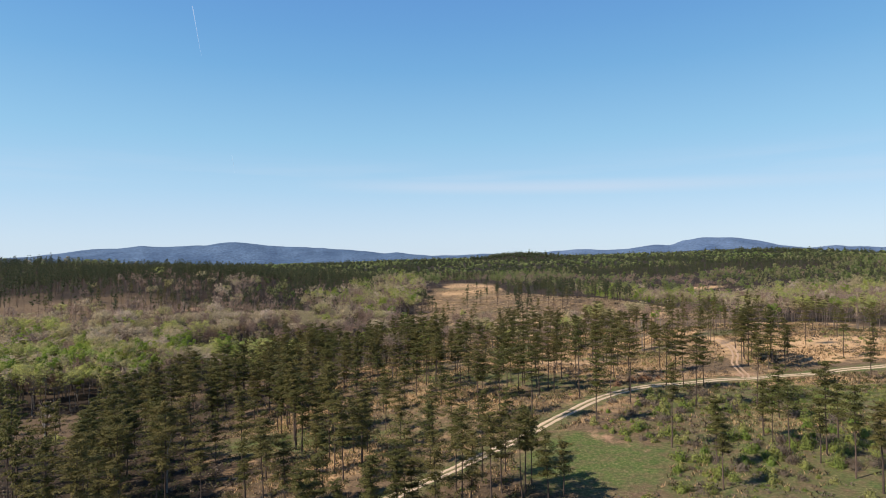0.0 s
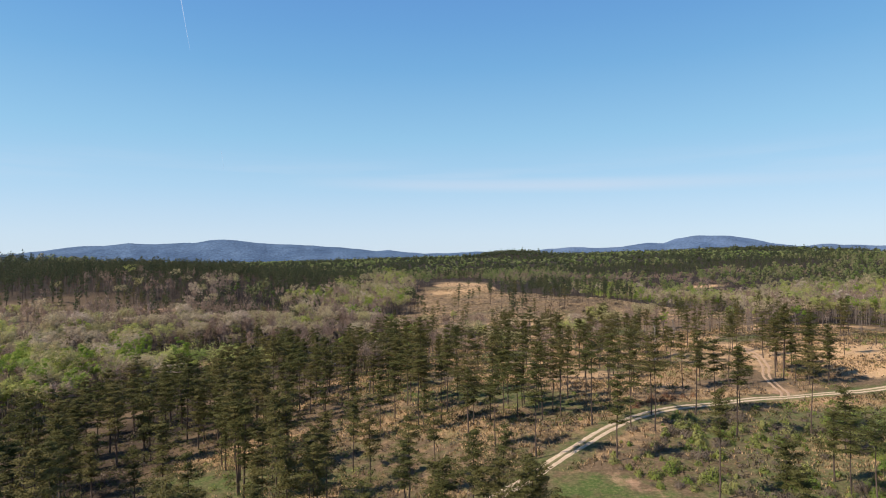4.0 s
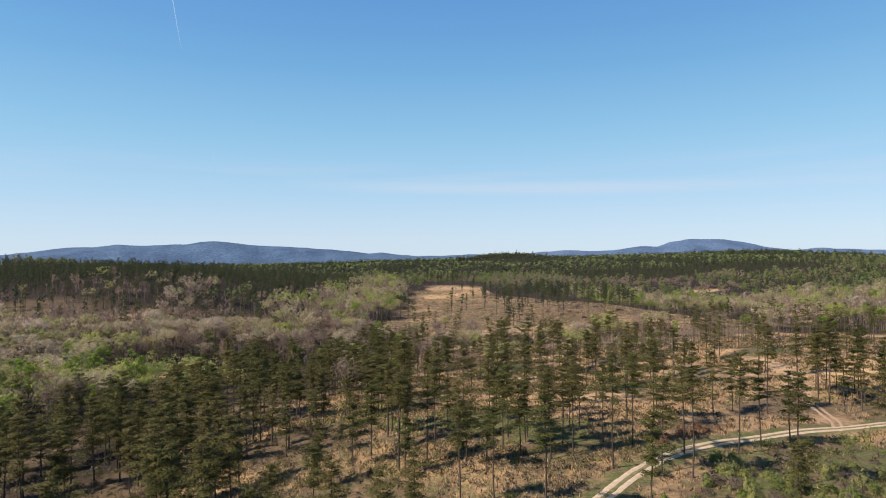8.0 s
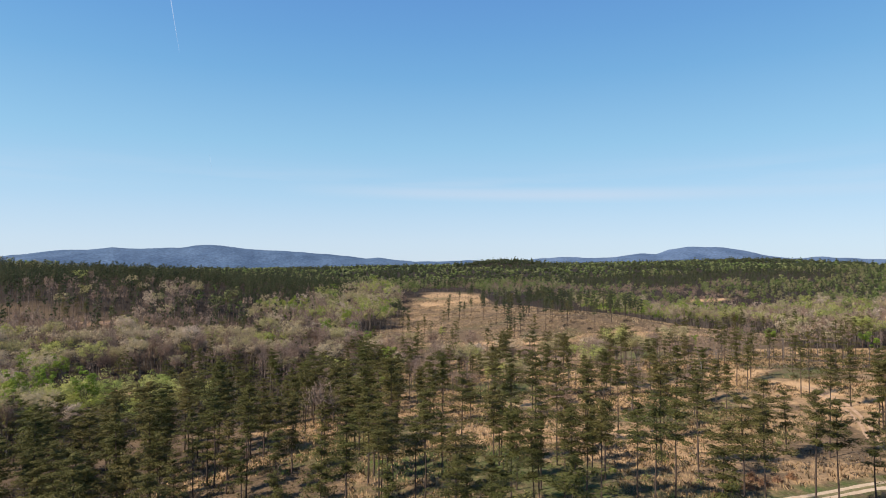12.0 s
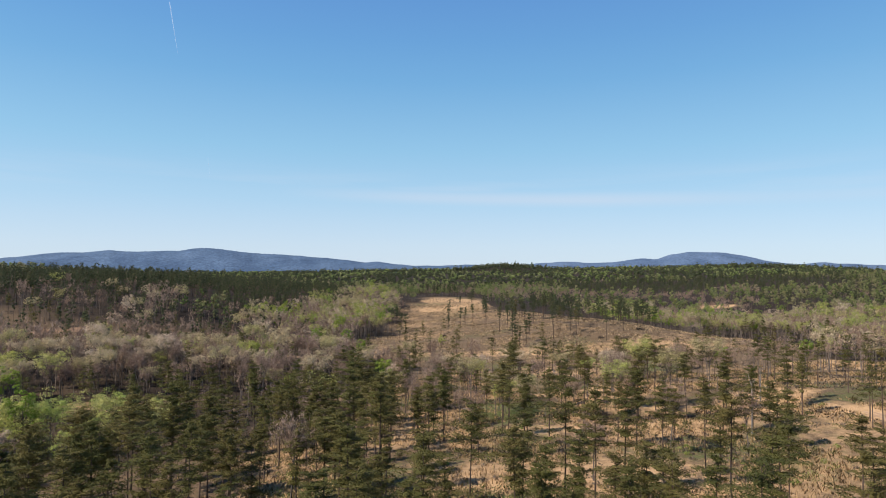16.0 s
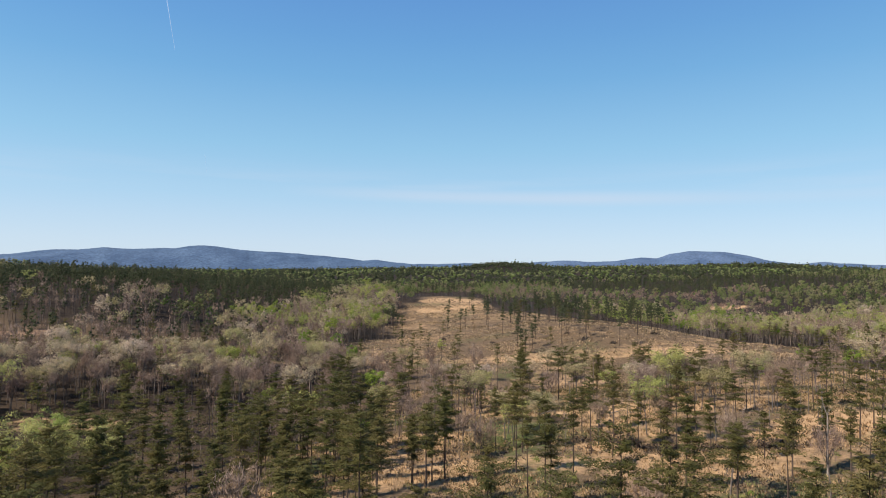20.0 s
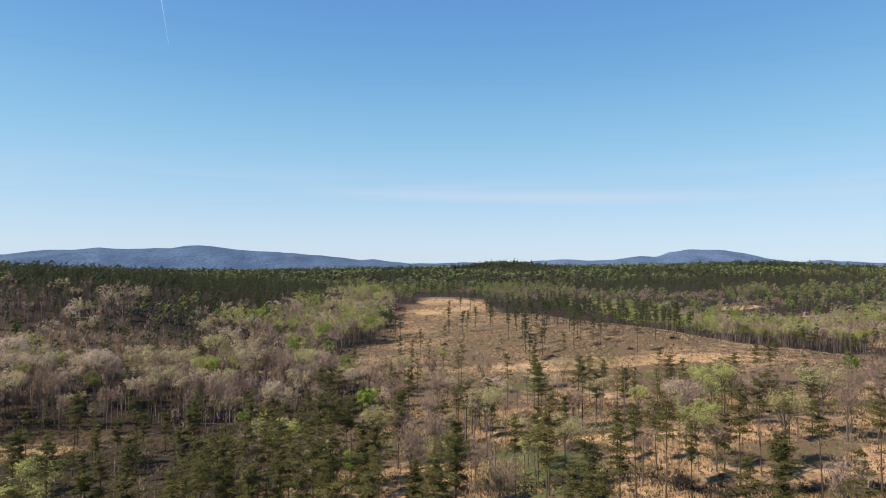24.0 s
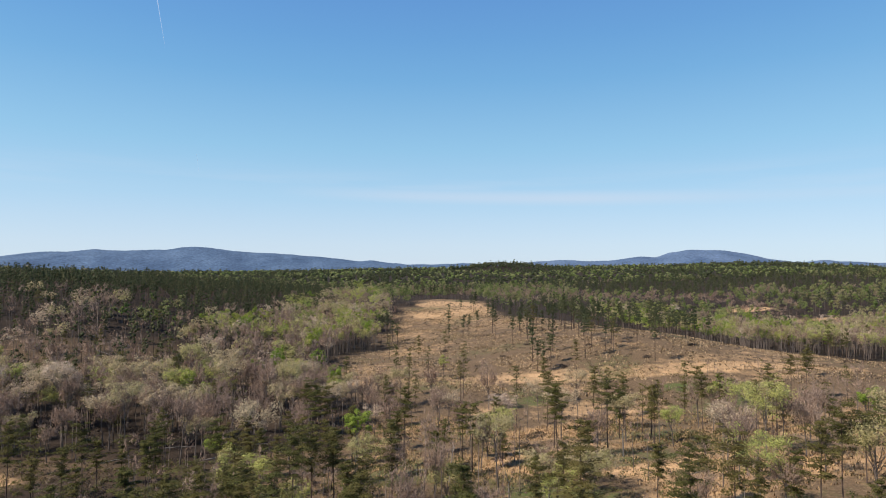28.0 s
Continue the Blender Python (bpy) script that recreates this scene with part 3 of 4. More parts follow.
    sedge = np.clip(np.maximum(sedge, 0.78 * bright) - 0.6 * green - 0.5 * gully(x, y, 5.0), 0, 1)
    dirt = np.maximum.reduce([np.clip(1 - line_distance(TRACK_LINE, x, y) / 4, 0, 1), 1.5 * blob(x, y, 41, 163, 6, 3, -50), 1.3 * blob(x, y, 114, 229, 7, 5), 1.4 * blob(x, y, -245, 552, 28, 9, 40), 1.2 * blob(x, y, 47, 157, 9, 2.2, -48)])
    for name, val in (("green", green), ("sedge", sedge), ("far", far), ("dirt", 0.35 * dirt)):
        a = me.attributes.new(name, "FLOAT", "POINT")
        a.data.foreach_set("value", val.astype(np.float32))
    return tagged(new("ground", me), "hilly ground with dry broom sedge, leaf litter and green grass", "ground", kind="structure")


def ground_material():
    mat, nodes, links, bsdf = shader("hill_ground", 1.0)

    def attr(n):
        a = nodes.new("ShaderNodeAttribute")
        a.attribute_name = n
        return a.outputs["Fac"]

    def broken(value, scale, sharp=2.6, stretch=None):
        n = noise_node(nodes, links, scale, 9.0, stretch=stretch)
        add = nodes.new("ShaderNodeMath")
        add.operation = "ADD"
        links.new(value, add.inputs[0])
        links.new(n, add.inputs[1])
        mr = nodes.new("ShaderNodeMapRange")
        mr.inputs["From Min"].default_value, mr.inputs["From Max"].default_value = 1.0 - 0.5 / sharp, 1.0 + 0.5 / sharp
        links.new(add.outputs[0], mr.inputs["Value"])
        return mr.outputs["Result"]

    fine, mid = noise_node(nodes, links, 1.3, 6.0), noise_node(nodes, links, 0.11, 4.0)
    litter = ramp_node(nodes, [(0.25, (0.063, 0.044, 0.025)), (0.5, (0.114, 0.080, 0.048)), (0.75, (0.187, 0.132, 0.085))])
    links.new(fine, litter.inputs["Fac"])
    sedge = ramp_node(nodes, [(0.25, (0.261, 0.167, 0.086)), (0.5, (0.414, 0.275, 0.149)), (0.75, (0.506, 0.355, 0.208))])
    links.new(fine, sedge.inputs["Fac"])
    green = ramp_node(nodes, [(0.28, (0.033, 0.052, 0.014)), (0.48, (0.062, 0.092, 0.024)), (0.60, (0.100, 0.115, 0.040)), (0.74, (0.20, 0.165, 0.085))])
    links.new(fine, green.inputs["Fac"])
    # forest floor: dark leaf litter, with canopy shade painted into its colour
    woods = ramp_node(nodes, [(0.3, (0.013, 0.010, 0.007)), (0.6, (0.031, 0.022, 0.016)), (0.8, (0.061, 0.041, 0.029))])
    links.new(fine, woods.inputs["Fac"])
    dirt = ramp_node(nodes, [(0.3, (0.311, 0.185, 0.111)), (0.7, (0.414, 0.274, 0.185))])
    links.new(fine, dirt.inputs["Fac"])
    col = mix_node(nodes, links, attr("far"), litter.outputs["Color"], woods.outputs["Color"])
    col = mix_node(nodes, links, broken(attr("sedge"), 0.22), col, sedge.outputs["Color"])
    col = mix_node(nodes, links, broken(attr("green"), 0.3), col, green.outputs["Color"])
    col = mix_node(nodes, links, broken(attr("dirt"), 0.4), col, dirt.outputs["Color"])
    links.new(col, bsdf.inputs["Base Color"])
    bump = nodes.new("ShaderNodeBump")
    bump.inputs["Strength"].default_value, bump.inputs["Distance"].default_value = 0.7, 0.5
    links.new(fine, bump.inputs["Height"])
    links.new(bump.outputs["Normal"], bsdf.inputs["Normal"])
    return mat


M_GROUND = ground_material()
build_ground()


def road_material(name, dark, light):
    mat, nodes, links, bsdf = shader(name, 0.95)
    r = ramp_node(nodes, [(0.3, dark), (0.7, light)])
    links.new(noise_node(nodes, links, 0.9, 5.0), r.inputs["Fac"])
    links.new(r.outputs["Color"], bsdf.inputs["Base Color"])
    return mat


M_GRAVEL = road_material("pale_gravel", (0.340, 0.259, 0.178), (0.488, 0.392, 0.289))
M_CLAY = road_material("red_clay", (0.266, 0.178, 0.111), (0.370, 0.266, 0.185))


def wheel_track(line, offset, width, lift, material, rng):
    """One worn wheel track that follows the ground, with a ragged edge."""
    d = np.gradient(line, axis=0)
    d /= np.linalg.norm(d, axis=1)[:, None]
    side = np.column_stack([d[:, 1], -d[:, 0]])
    rows = []
    for k in np.linspace(-0.5, 0.5, 5):
        jit = rng.normal(0, 0.10, len(line)) if abs(k) == 0.5 else 0.0
        p = line + side * (offset + k * width + jit)[:, None] if abs(k) == 0.5 else line + side * (offset + k * width)
        rows.append(np.column_stack([p, ground_z(p[:, 0], p[:, 1]) + lift - (0.12 if abs(k) == 0.5 else 0.0)]))
    v = np.stack(rows, 1)
    n = len(line)
    idx = np.arange(n * 5).reshape(n, 5)
    q = np.stack([idx[:-1, :-1], idx[1:, :-1], idx[1:, 1:], idx[:-1, 1:]], -1).reshape(-1, 4)
    return mesh_from("wheel_track", v.reshape(-1, 3), q, [material], smooth=True)


rng_road = np.random.default_rng(3)
road = tagged(new("road"), "pale gravel forest road with two worn wheel tracks", "road", kind="structure")
for off in (-1.05, 1.05):
    new("wheel_track", wheel_track(ROAD_LINE, off, 1.35, 0.10, M_GRAVEL, rng_road)).parent = road
M_VERGE = road_material("worn_grass", (0.089, 0.089, 0.037), (0.222, 0.185, 0.104))
new("grass_strip", wheel_track(ROAD_LINE, 0.0, 0.9, 0.13, M_VERGE, rng_road)).parent = road
track = tagged(new("dirt_track"), "rutted red clay track climbing from the road", "track", kind="structure")
for off in (-0.95, 0.95):
    new("wheel_track", wheel_track(TRACK_LINE[1:48], off, 1.05, 0.10, M_CLAY, rng_road)).parent = track


# ---------------------------------------------------------------- far mountains
def mountain(name, label, profile, radius, thick, seed, col):
    """A far range: rows of bearing (degrees, 0 = along y), crest height. Rounded cross-section with spurs. col: woods
    with the distance haze mixed in.
    """
    rng = np.random.default_rng(seed)
    b = np.arange(profile[0][0], profile[-1][0], 0.12)
    h = np.interp(b, [p[0] for p in profile], [p[1] for p in profile])
    k = np.array([0.25, 0.5, 0.25])
    for _ in range(3):
        h[1:-1] = np.convolve(h, k, "valid")
    h = h + 2.5 * wave(b * 3, 0 * b, 1.0, seed) + 1.0 * wave(b * 17, 0 * b, 1.0, seed)
    rows = []
    for i, w in enumerate(np.linspace(0, 1, 14)):
        r = radius - thick * (1 - w)
        spur = 0.5 + 0.5 * np.sin(b * 0.9 + seed + w * 2.0 + 1.6 * np.sin(b * 0.37))
        z = h * (np.sin(w * math.pi / 2) ** (0.9 + 0.25 * spur)) if i < 13 else h
        z = z + (4 * wave(b * 2.2, w * 9 + 0 * b, 1.0, seed + 1) * w * (1 - w) * 4 if 0 < i < 13 else 0)
        rows.append(np.column_stack([np.sin(np.radians(b)) * r, 112 + np.cos(np.radians(b)) * r, z]))
    v = np.stack(rows, 0)
    ny, nx = v.shape[:2]
    idx = np.arange(nx * ny).reshape(ny, nx)
    q = np.stack([idx[:-1, :-1], idx[:-1, 1:], idx[1:, 1:], idx[1:, :-1]], -1).reshape(-1, 4)
    mat, nodes, links, bsdf = shader(name + "_hazed_woods", 1.0)
    # the air's blue haze is painted into the colour of these wooded slopes
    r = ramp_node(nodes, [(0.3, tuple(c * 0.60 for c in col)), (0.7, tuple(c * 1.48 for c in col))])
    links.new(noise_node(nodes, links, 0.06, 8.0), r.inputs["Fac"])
    # light and shade of the spurs, painted as broad patches over the woods
    spur_shade = ramp_node(nodes, [(0.35, (0.72, 0.76, 0.80)), (0.65, (1.18, 1.14, 1.10))])
    links.new(noise_node(nodes, links, 0.006, 3.0, stretch=(1.0, 0.5, 1.6)), spur_shade.inputs["Fac"])
    links.new(mix_node(nodes, links, 1.0, r.outputs["Color"], spur_shade.outputs["Color"], "MULTIPLY"), bsdf.inputs["Base Color"])
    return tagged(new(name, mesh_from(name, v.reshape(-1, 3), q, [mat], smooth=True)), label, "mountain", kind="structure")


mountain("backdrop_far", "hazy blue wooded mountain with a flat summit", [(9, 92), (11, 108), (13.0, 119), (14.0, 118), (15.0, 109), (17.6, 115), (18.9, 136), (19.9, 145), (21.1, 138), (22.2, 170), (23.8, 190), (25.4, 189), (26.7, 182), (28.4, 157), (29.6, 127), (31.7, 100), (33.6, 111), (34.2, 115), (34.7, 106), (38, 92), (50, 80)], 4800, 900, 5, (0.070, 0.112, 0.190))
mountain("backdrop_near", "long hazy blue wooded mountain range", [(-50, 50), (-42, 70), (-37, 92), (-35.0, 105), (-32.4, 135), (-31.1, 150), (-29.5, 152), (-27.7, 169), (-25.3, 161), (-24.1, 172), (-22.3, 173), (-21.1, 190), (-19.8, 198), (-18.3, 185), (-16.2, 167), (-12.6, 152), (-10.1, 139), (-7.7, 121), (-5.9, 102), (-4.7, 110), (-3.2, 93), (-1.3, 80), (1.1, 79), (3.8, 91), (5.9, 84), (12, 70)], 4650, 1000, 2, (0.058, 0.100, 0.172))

# ---------------------------------------------------------------- where the trees stand
rng = np.random.default_rng(11)


def sow(x0, x1, y0, y1, gap, chance, jitter=0.9):
    """Jittered grid of places, kept by the chance that a plan function gives for each."""
    gx, gy = np.meshgrid(np.arange(x0, x1, gap), np.arange(y0, y1, gap))
    x = gx.ravel() + rng.uniform(-jitter, jitter, gx.size) * gap
    y = gy.ravel() + rng.uniform(-jitter, jitter, gx.size) * gap
    keep = rng.uniform(0, 1, x.size) < chance(x, y)
    keep &= line_distance(ROAD_LINE, x, y) > 4.5
    keep &= line_distance(TRACK_LINE, x, y) > 4.0
    keep &= lawn(x, y) < 0.2
    x, y = x[keep], y[keep]
    return np.column_stack([x, y, ground_z(x, y), rng.uniform(0.82, 1.15, x.size)])


def in_view(x, y, margin=40):
    return np.abs(x) < 0.80 * y + margin


def pine_chance(x, y):
    """Share of 6 m cells that hold a pine."""
    stand = pine_stand(x, y)
    p = np.where(savanna(x, y) > 0.3, np.where(y > 245, np.where(y > 350, 0.048, 0.046), 0.05), 0.05)
    p = np.maximum(p, 0.15 * blob(x, y, 5, 240, 50, 55))
    p = np.where(scrubland(x, y) > 0.4, 0.014, p)
    p = np.maximum(p, stand * np.clip(0.34 + 0.22 * wave(x, y, 8, 0.3), 0.10, 0.55))
    p = np.maximum.reduce([p, 0.30 * blob(x, y, -12, 198, 45, 45), 0.30 * blob(x, y, -28, 312, 45, 45), 0.16 * blob(x, y, -25, 375, 45, 40)])
    wood = hardwoods(x, y)
    p = np.where((wood > 0.4) & (savanna(x, y) < 0.3), 0.07, p)
    p = np.maximum(p, 0.16 * blob(x, y, -85, 392, 62, 32))
    hill = clearing(x, y)
    p = np.where(hill > 0.4, 0.016, p)
    return p * in_view(x, y)


def plateau(x, y):
    return np.maximum.reduce([blob(x, y, -420, 800, 250, 190), blob(x, y, -200, 900, 110, 190), 0.8 * blob(x, y, -330, 668, 120, 62), blob(x, y, -700, 700, 300, 250)])


# ---------------------------------------------------------------- trees
def part(name, mesh, parent):
    ob = new(name, mesh)
    ob.parent = parent
    return ob


def tree_thing(name, arrays, wood_mat, leaf_mat, label, group):
    """One tree at the origin: trunk, which carries its limbs, and crown."""
    bole, limbs, leaves = arrays
    thing = tagged(new(name), label, "tree", group)
    trunk = part("trunk", mesh_from("trunk", *bole, [wood_mat], smooth=True), thing)
    if limbs:
        tagged(part("branchwork", mesh_from("branchwork", *limbs, [wood_mat], smooth=True), trunk), kind="stuff")
    part("crown", mesh_from("crown", *leaves[:2], [leaf_mat], normals=leaves[2]), thing)
    return thing


def plant(models, places, rng):
    """The models themselves take the first places, copies the rest."""
    for i, (x, y, z, s) in enumerate(places):
        m = Matrix.Translation((x, y, z - 0.25)) @ pose(0, 0, 0, rng.normal(0, 0.8), rng.normal(0, 0.8), rng.uniform(0, 360)) @ Matrix.Diagonal((s, s, s * rng.uniform(0.92, 1.08), 1))
        k = int(rng.integers(0, len(models)))
        if i < len(models):
            models[i].matrix_basis = m
        else:
            c = copy_thing(models[k], Matrix.Identity(4))
            c.matrix_basis = m


def near_first(places, n, centre=(15, 210), weight=(1.0, 0.8)):
    d = np.hypot((places[:, 0] - centre[0]) * weight[0], (places[:, 1] - centre[1]) * weight[1])
    o = np.argsort(d)
    return places[o[:n]], places[o[n:]]


PINES = [pine_arrays(20 + i, height=h, crown=c, reach=r, limbs=l, tufts=4, needles=40, size=0.37, broad=0.38, flat=(0.22, 0.42)) for i, (h, c, r, l) in enumerate(
    [(20, 0.52, 3.9, 34), (21.5, 0.58, 3.5, 30), (19, 0.45, 3.8, 36), (22, 0.62, 4.1, 28), (18, 0.50, 3.2, 30), (16.5, 0.40, 3.4, 32), (21, 0.66, 3.8, 23), (15, 0.44, 2.8, 26)])]
PINES_MID = [pine_arrays(40 + i, height=h, crown=c, reach=r, limbs=26, tufts=3, needles=8, size=0.56, sides=4, stubs=0, limb_wood=False, broad=0.5, flat=(0.3, 0.5)) for i, (h, c, r) in enumerate([(20, 0.52, 3.5), (21.5, 0.58, 3.3), (18.5, 0.46, 3.4), (16, 0.44, 2.8)])]
PINES_FAR = [far_pine(50 + i, h, c, r, n=6, per=11, size=0.85, flat=0.7) for i, (h, c, r) in enumerate([(20, 0.42, 3.0), (22, 0.48, 2.9), (17.5, 0.42, 2.7), (19, 0.5, 2.6)])]
DENSE_PINES = [pine_arrays(30 + i, height=h, crown=c, reach=r, limbs=l, tufts=4, needles=40, size=0.38, broad=0.42, flat=(0.3, 0.5), radius=0.24) for i, (h, c, r, l) in enumerate(
    [(22, 0.44, 4.3, 38), (20, 0.36, 3.9, 38), (23, 0.5, 4.4, 34), (18, 0.3, 3.6, 38)])]
ROADSIDE_PINES = [(2, 136), (8, 141), (12, 134), (16, 129), (19, 137), (21, 126), (14, 146), (25, 130), (9, 127), (3, 129), (127, 257), (131, 258), (125, 241), (130, 239), (133, 246), (136, 252), (122, 248), (138, 243), (129, 250), (88, 122), (59, 129), (88, 130), (17, 132), (86, 139), (62, 139), (90, 143), (83, 146), (98, 151), (57, 153), (83, 158), (95, 172), (43, 173), (77, 186), (97, 188), (53, 194), (74, 203), (62, 204), (37, 206), (82, 208), (89, 208), (25, 208), (148, 210), (52, 210), (36, 213), (46, 213), (32, 213), (-11, 219), (5, 220), (62, 222), (-4, 222), (-34, 226), (-2, 227), (-45, 229), (66, 231), (132, 234), (126, 235), (84, 236), (-64, 236), (100, 237), (-7, 237), (92, 241), (160, 242), (122, 243), (-65, 252)]
SAVANNA_PINES = [(126, 254), (69, 259), (161, 269), (133, 276), (98, 282), (69, 283), (27, 286), (32, 287), (6, 290), (101, 295), (-11, 295), (-16, 296), (33, 298), (-26, 300), (91, 312), (43, 313), (120, 318), (102, 321), (56, 323), (84, 326), (52, 329), (77, 332), (85, 337), (78, 341), (33, 344), (130, 352), (165, 355), (103, 355), (112, 359), (231, 372), (-3, 373), (129, 385)]
SLOPE_PINES = [(-35, 391), (-94, 393), (19, 398), (-92, 407), (76, 408), (-49, 409), (17, 411), (-36, 411), (28, 419), (-27, 422), (81, 423), (104, 435), (115, 445), (51, 448), (123, 452), (118, 469), (149, 471), (168, 476), (90, 479), (165, 481), (82, 495), (60, 498)]


CREST_PINES = [(66, 748), (80, 739), (78, 628), (71, 554), (77, 561), (84, 588), (113, 625), (107, 593), (112, 574), (123, 593), (143, 637), (159, 601), (174, 606), (172, 589), (129, 791), (115, 666), (182, 591), (147, 750), (154, 614), (136, 588), (-24, 716), (-20, 722), (-15, 699), (-28, 700), (82, 701), (61, 706), (66, 631), (68, 570), (67, 548), (97, 563), (119, 585), (131, 547), (151, 571), (109, 664), (104, 681), (98, 785), (50, 724), (27, 737), (108, 619), (126, 644)]


def standing(places, rng, low=0.85, high=1.12):
    p = np.array(places, float)
    return np.column_stack([p, ground_z(p[:, 0], p[:, 1]), rng.uniform(low, high, len(p))])


pine_places = sow(-330, 330, 95, 640, 6.0, pine_chance)
known = standing(ROADSIDE_PINES + SAVANNA_PINES + SLOPE_PINES, rng)
free = np.array([np.hypot(known[:, 0] - q[0], known[:, 1] - q[1]).min() > 5 for q in pine_places])
near_pines, mid_pines = near_first(pine_places[free], 420 - len(known), (-5, 270), (1.0, 0.6))
near_pines = np.vstack([known, near_pines])
dense_near = (pine_stand(near_pines[:, 0], near_pines[:, 1]) > 0.35) & (near_pines[:, 0] < -52 + 25 * rng.normal(0, 1, len(near_pines)))
dense_mid = pine_stand(mid_pines[:, 0], mid_pines[:, 1]) > 0.35
pine_models = [tree_thing("pine_tree", a, M_PINEBARK, M_NEEDLES, "tall slender pine with bare trunk and high olive-green crown", "pines on the savanna") for a in PINES]
plant(pine_models, near_pines[~dense_near], rng)
dense_models = [tree_thing("broad_pine_tree", a, M_PINEBARK, M_NEEDLES, "big full-crowned pine in a dense dark stand", "pines of the dense stand") for a in DENSE_PINES]
plant(dense_models, near_pines[dense_near], rng)
tagged(new("pine_wood", scatter(PINES_MID, [M_PINEBARK, M_NEEDLES], mid_pines[~dense_mid], rng)), "open stand of tall olive-green pines on the hillside", "trees", kind="stuff")
PINES_CREST = [pine_arrays(45 + i, height=h, crown=k, reach=r, limbs=26, tufts=2, needles=14, size=0.62, sides=4, stubs=0, limb_wood=False, broad=0.55, radius=0.24, flat=(0.4, 0.65)) for i, (h, k, r) in enumerate([(19, 0.54, 3.5), (21, 0.60, 3.3), (17, 0.48, 3.1)])]
tagged(new("dense_pine_wood", scatter(PINES_CREST, [M_PINEBARK, M_NEEDLES], mid_pines[dense_mid], rng, (0.95, 1.25))), "dense stand of full-crowned pines", "trees", kind="stuff")

# pines along the crest of the cleared hill
crest = sow(20, 270, 600, 880, 6.5, lambda x, y: np.maximum.reduce([0.16 * blob(x, y, 115, 690, 80, 50) * (0.4 + (wave(x, y, 9, 0.4) > 0)), 0.50 * blob(x, y, 152, 672, 42, 20, -10), 0.62 * blob(x, y, 182, 655, 24, 22), 0.12 * blob(x, y, 205, 740, 26, 50, 15), 0.10 * blob(x, y, 90, 850, 70, 40)]))
edge = sow(-45, 60, 720, 1080, 9.0, lambda x, y: 0.5 * blob(x, y, -38, 800, 14, 40) + 0.6 * blob(x, y, 60, 1060, 60, 30))
tagged(new("pine_row", scatter(PINES_CREST, [M_PINEBARK, M_DARKPINE], np.vstack([crest, edge, standing(CREST_PINES, rng, 0.95, 1.2)]), rng)), "dark pines along the crest of the cleared hill", "trees", kind="stuff")

# the dark pine plateau and all the far woods
dark = sow(-1000, 0, 600, 1150, 6.5, lambda x, y: 0.75 * plateau(x, y) * in_view(x, y))
thin = sow(-420, -110, 500, 690, 8.0, lambda x, y: 0.36 * (1 - np.clip(plateau(x, y) * 2, 0, 1)) * in_view(x, y))
tagged(new("dark_pine_wood", scatter(PINES_FAR, [M_PINEBARK, M_DARKPINE], np.vstack([dark, thin]), rng)), "dense dark green pine wood on the plateau", "trees", kind="stuff")

HARD_PALE = [hardwood_arrays(60 + i, height=h, width=w, leaves=2300, size=0.27, crown=k, limbs=13, dome=0.85) for i, (h, w, k) in enumerate([(17, 9.6, 0.50), (14.5, 7.6, 0.46), (18.5, 9.0, 0.55)])]
HARD_GREEN = [hardwood_arrays(70 + i, height=h, width=w, leaves=1700, size=0.34, crown=k, dome=0.8) for i, (h, w, k) in enumerate([(17, 6.6, 0.40), (19, 5.6, 0.44), (14, 5.0, 0.34)])]
HARD_YELLOW = [hardwood_arrays(75 + i, height=h, width=w, leaves=2300, size=0.29, crown=0.46, dome=0.9, limbs=12) for i, (h, w) in enumerate([(16.5, 9.4), (14.5, 7.0)])]
HARD_BARE = [hardwood_arrays(80 + i, height=h, width=w, leaves=1250, size=0.2, twigs=1.3, limbs=12, crown=0.42) for i, (h, w) in enumerate([(16, 6.4), (13.5, 5.2), (18, 6.0)])]
MID_LEAF = [hardwood_arrays(90 + i, height=h, width=w, leaves=440, size=0.52, limbs=8, sides=3, limb_wood=False, dome=0.8, crown=0.46) for i, (h, w) in enumerate([(16.5, 8.8), (18, 7.6), (14, 6.8)])]
MID_BARE = [hardwood_arrays(95 + i, height=h, width=w, leaves=180, size=2.6, twigs=2.0, limbs=8, sides=3, limb_wood=False, crown=0.5) for i, (h, w) in enumerate([(16, 7), (18, 6)])]
FAR_LEAF = [far_hardwood(98 + i, h, w, n=6, per=12, size=0.95) for i, (h, w) in enumerate([(17, 9.5), (20, 8.6), (14, 8.4), (16, 7.6)])]
FAR_BARE = [hardwood_arrays(104 + i, height=h, width=w, leaves=90, size=5.0, twigs=2.6, limbs=6, sides=3, limb_wood=False, crown=0.4) for i, (h, w) in enumerate([(16, 7.5), (18, 7)])]
DISTANT_LEAF = [far_hardwood(110 + i, h, w, n=3, per=0) for i, (h, w) in enumerate([(16, 11), (18, 10), (15, 12)])]
DISTANT_PINE = [far_pine(120 + i, h, 0.3, 3.6, n=3, per=0, flat=1.0) for i, h in enumerate((18, 21, 16))]


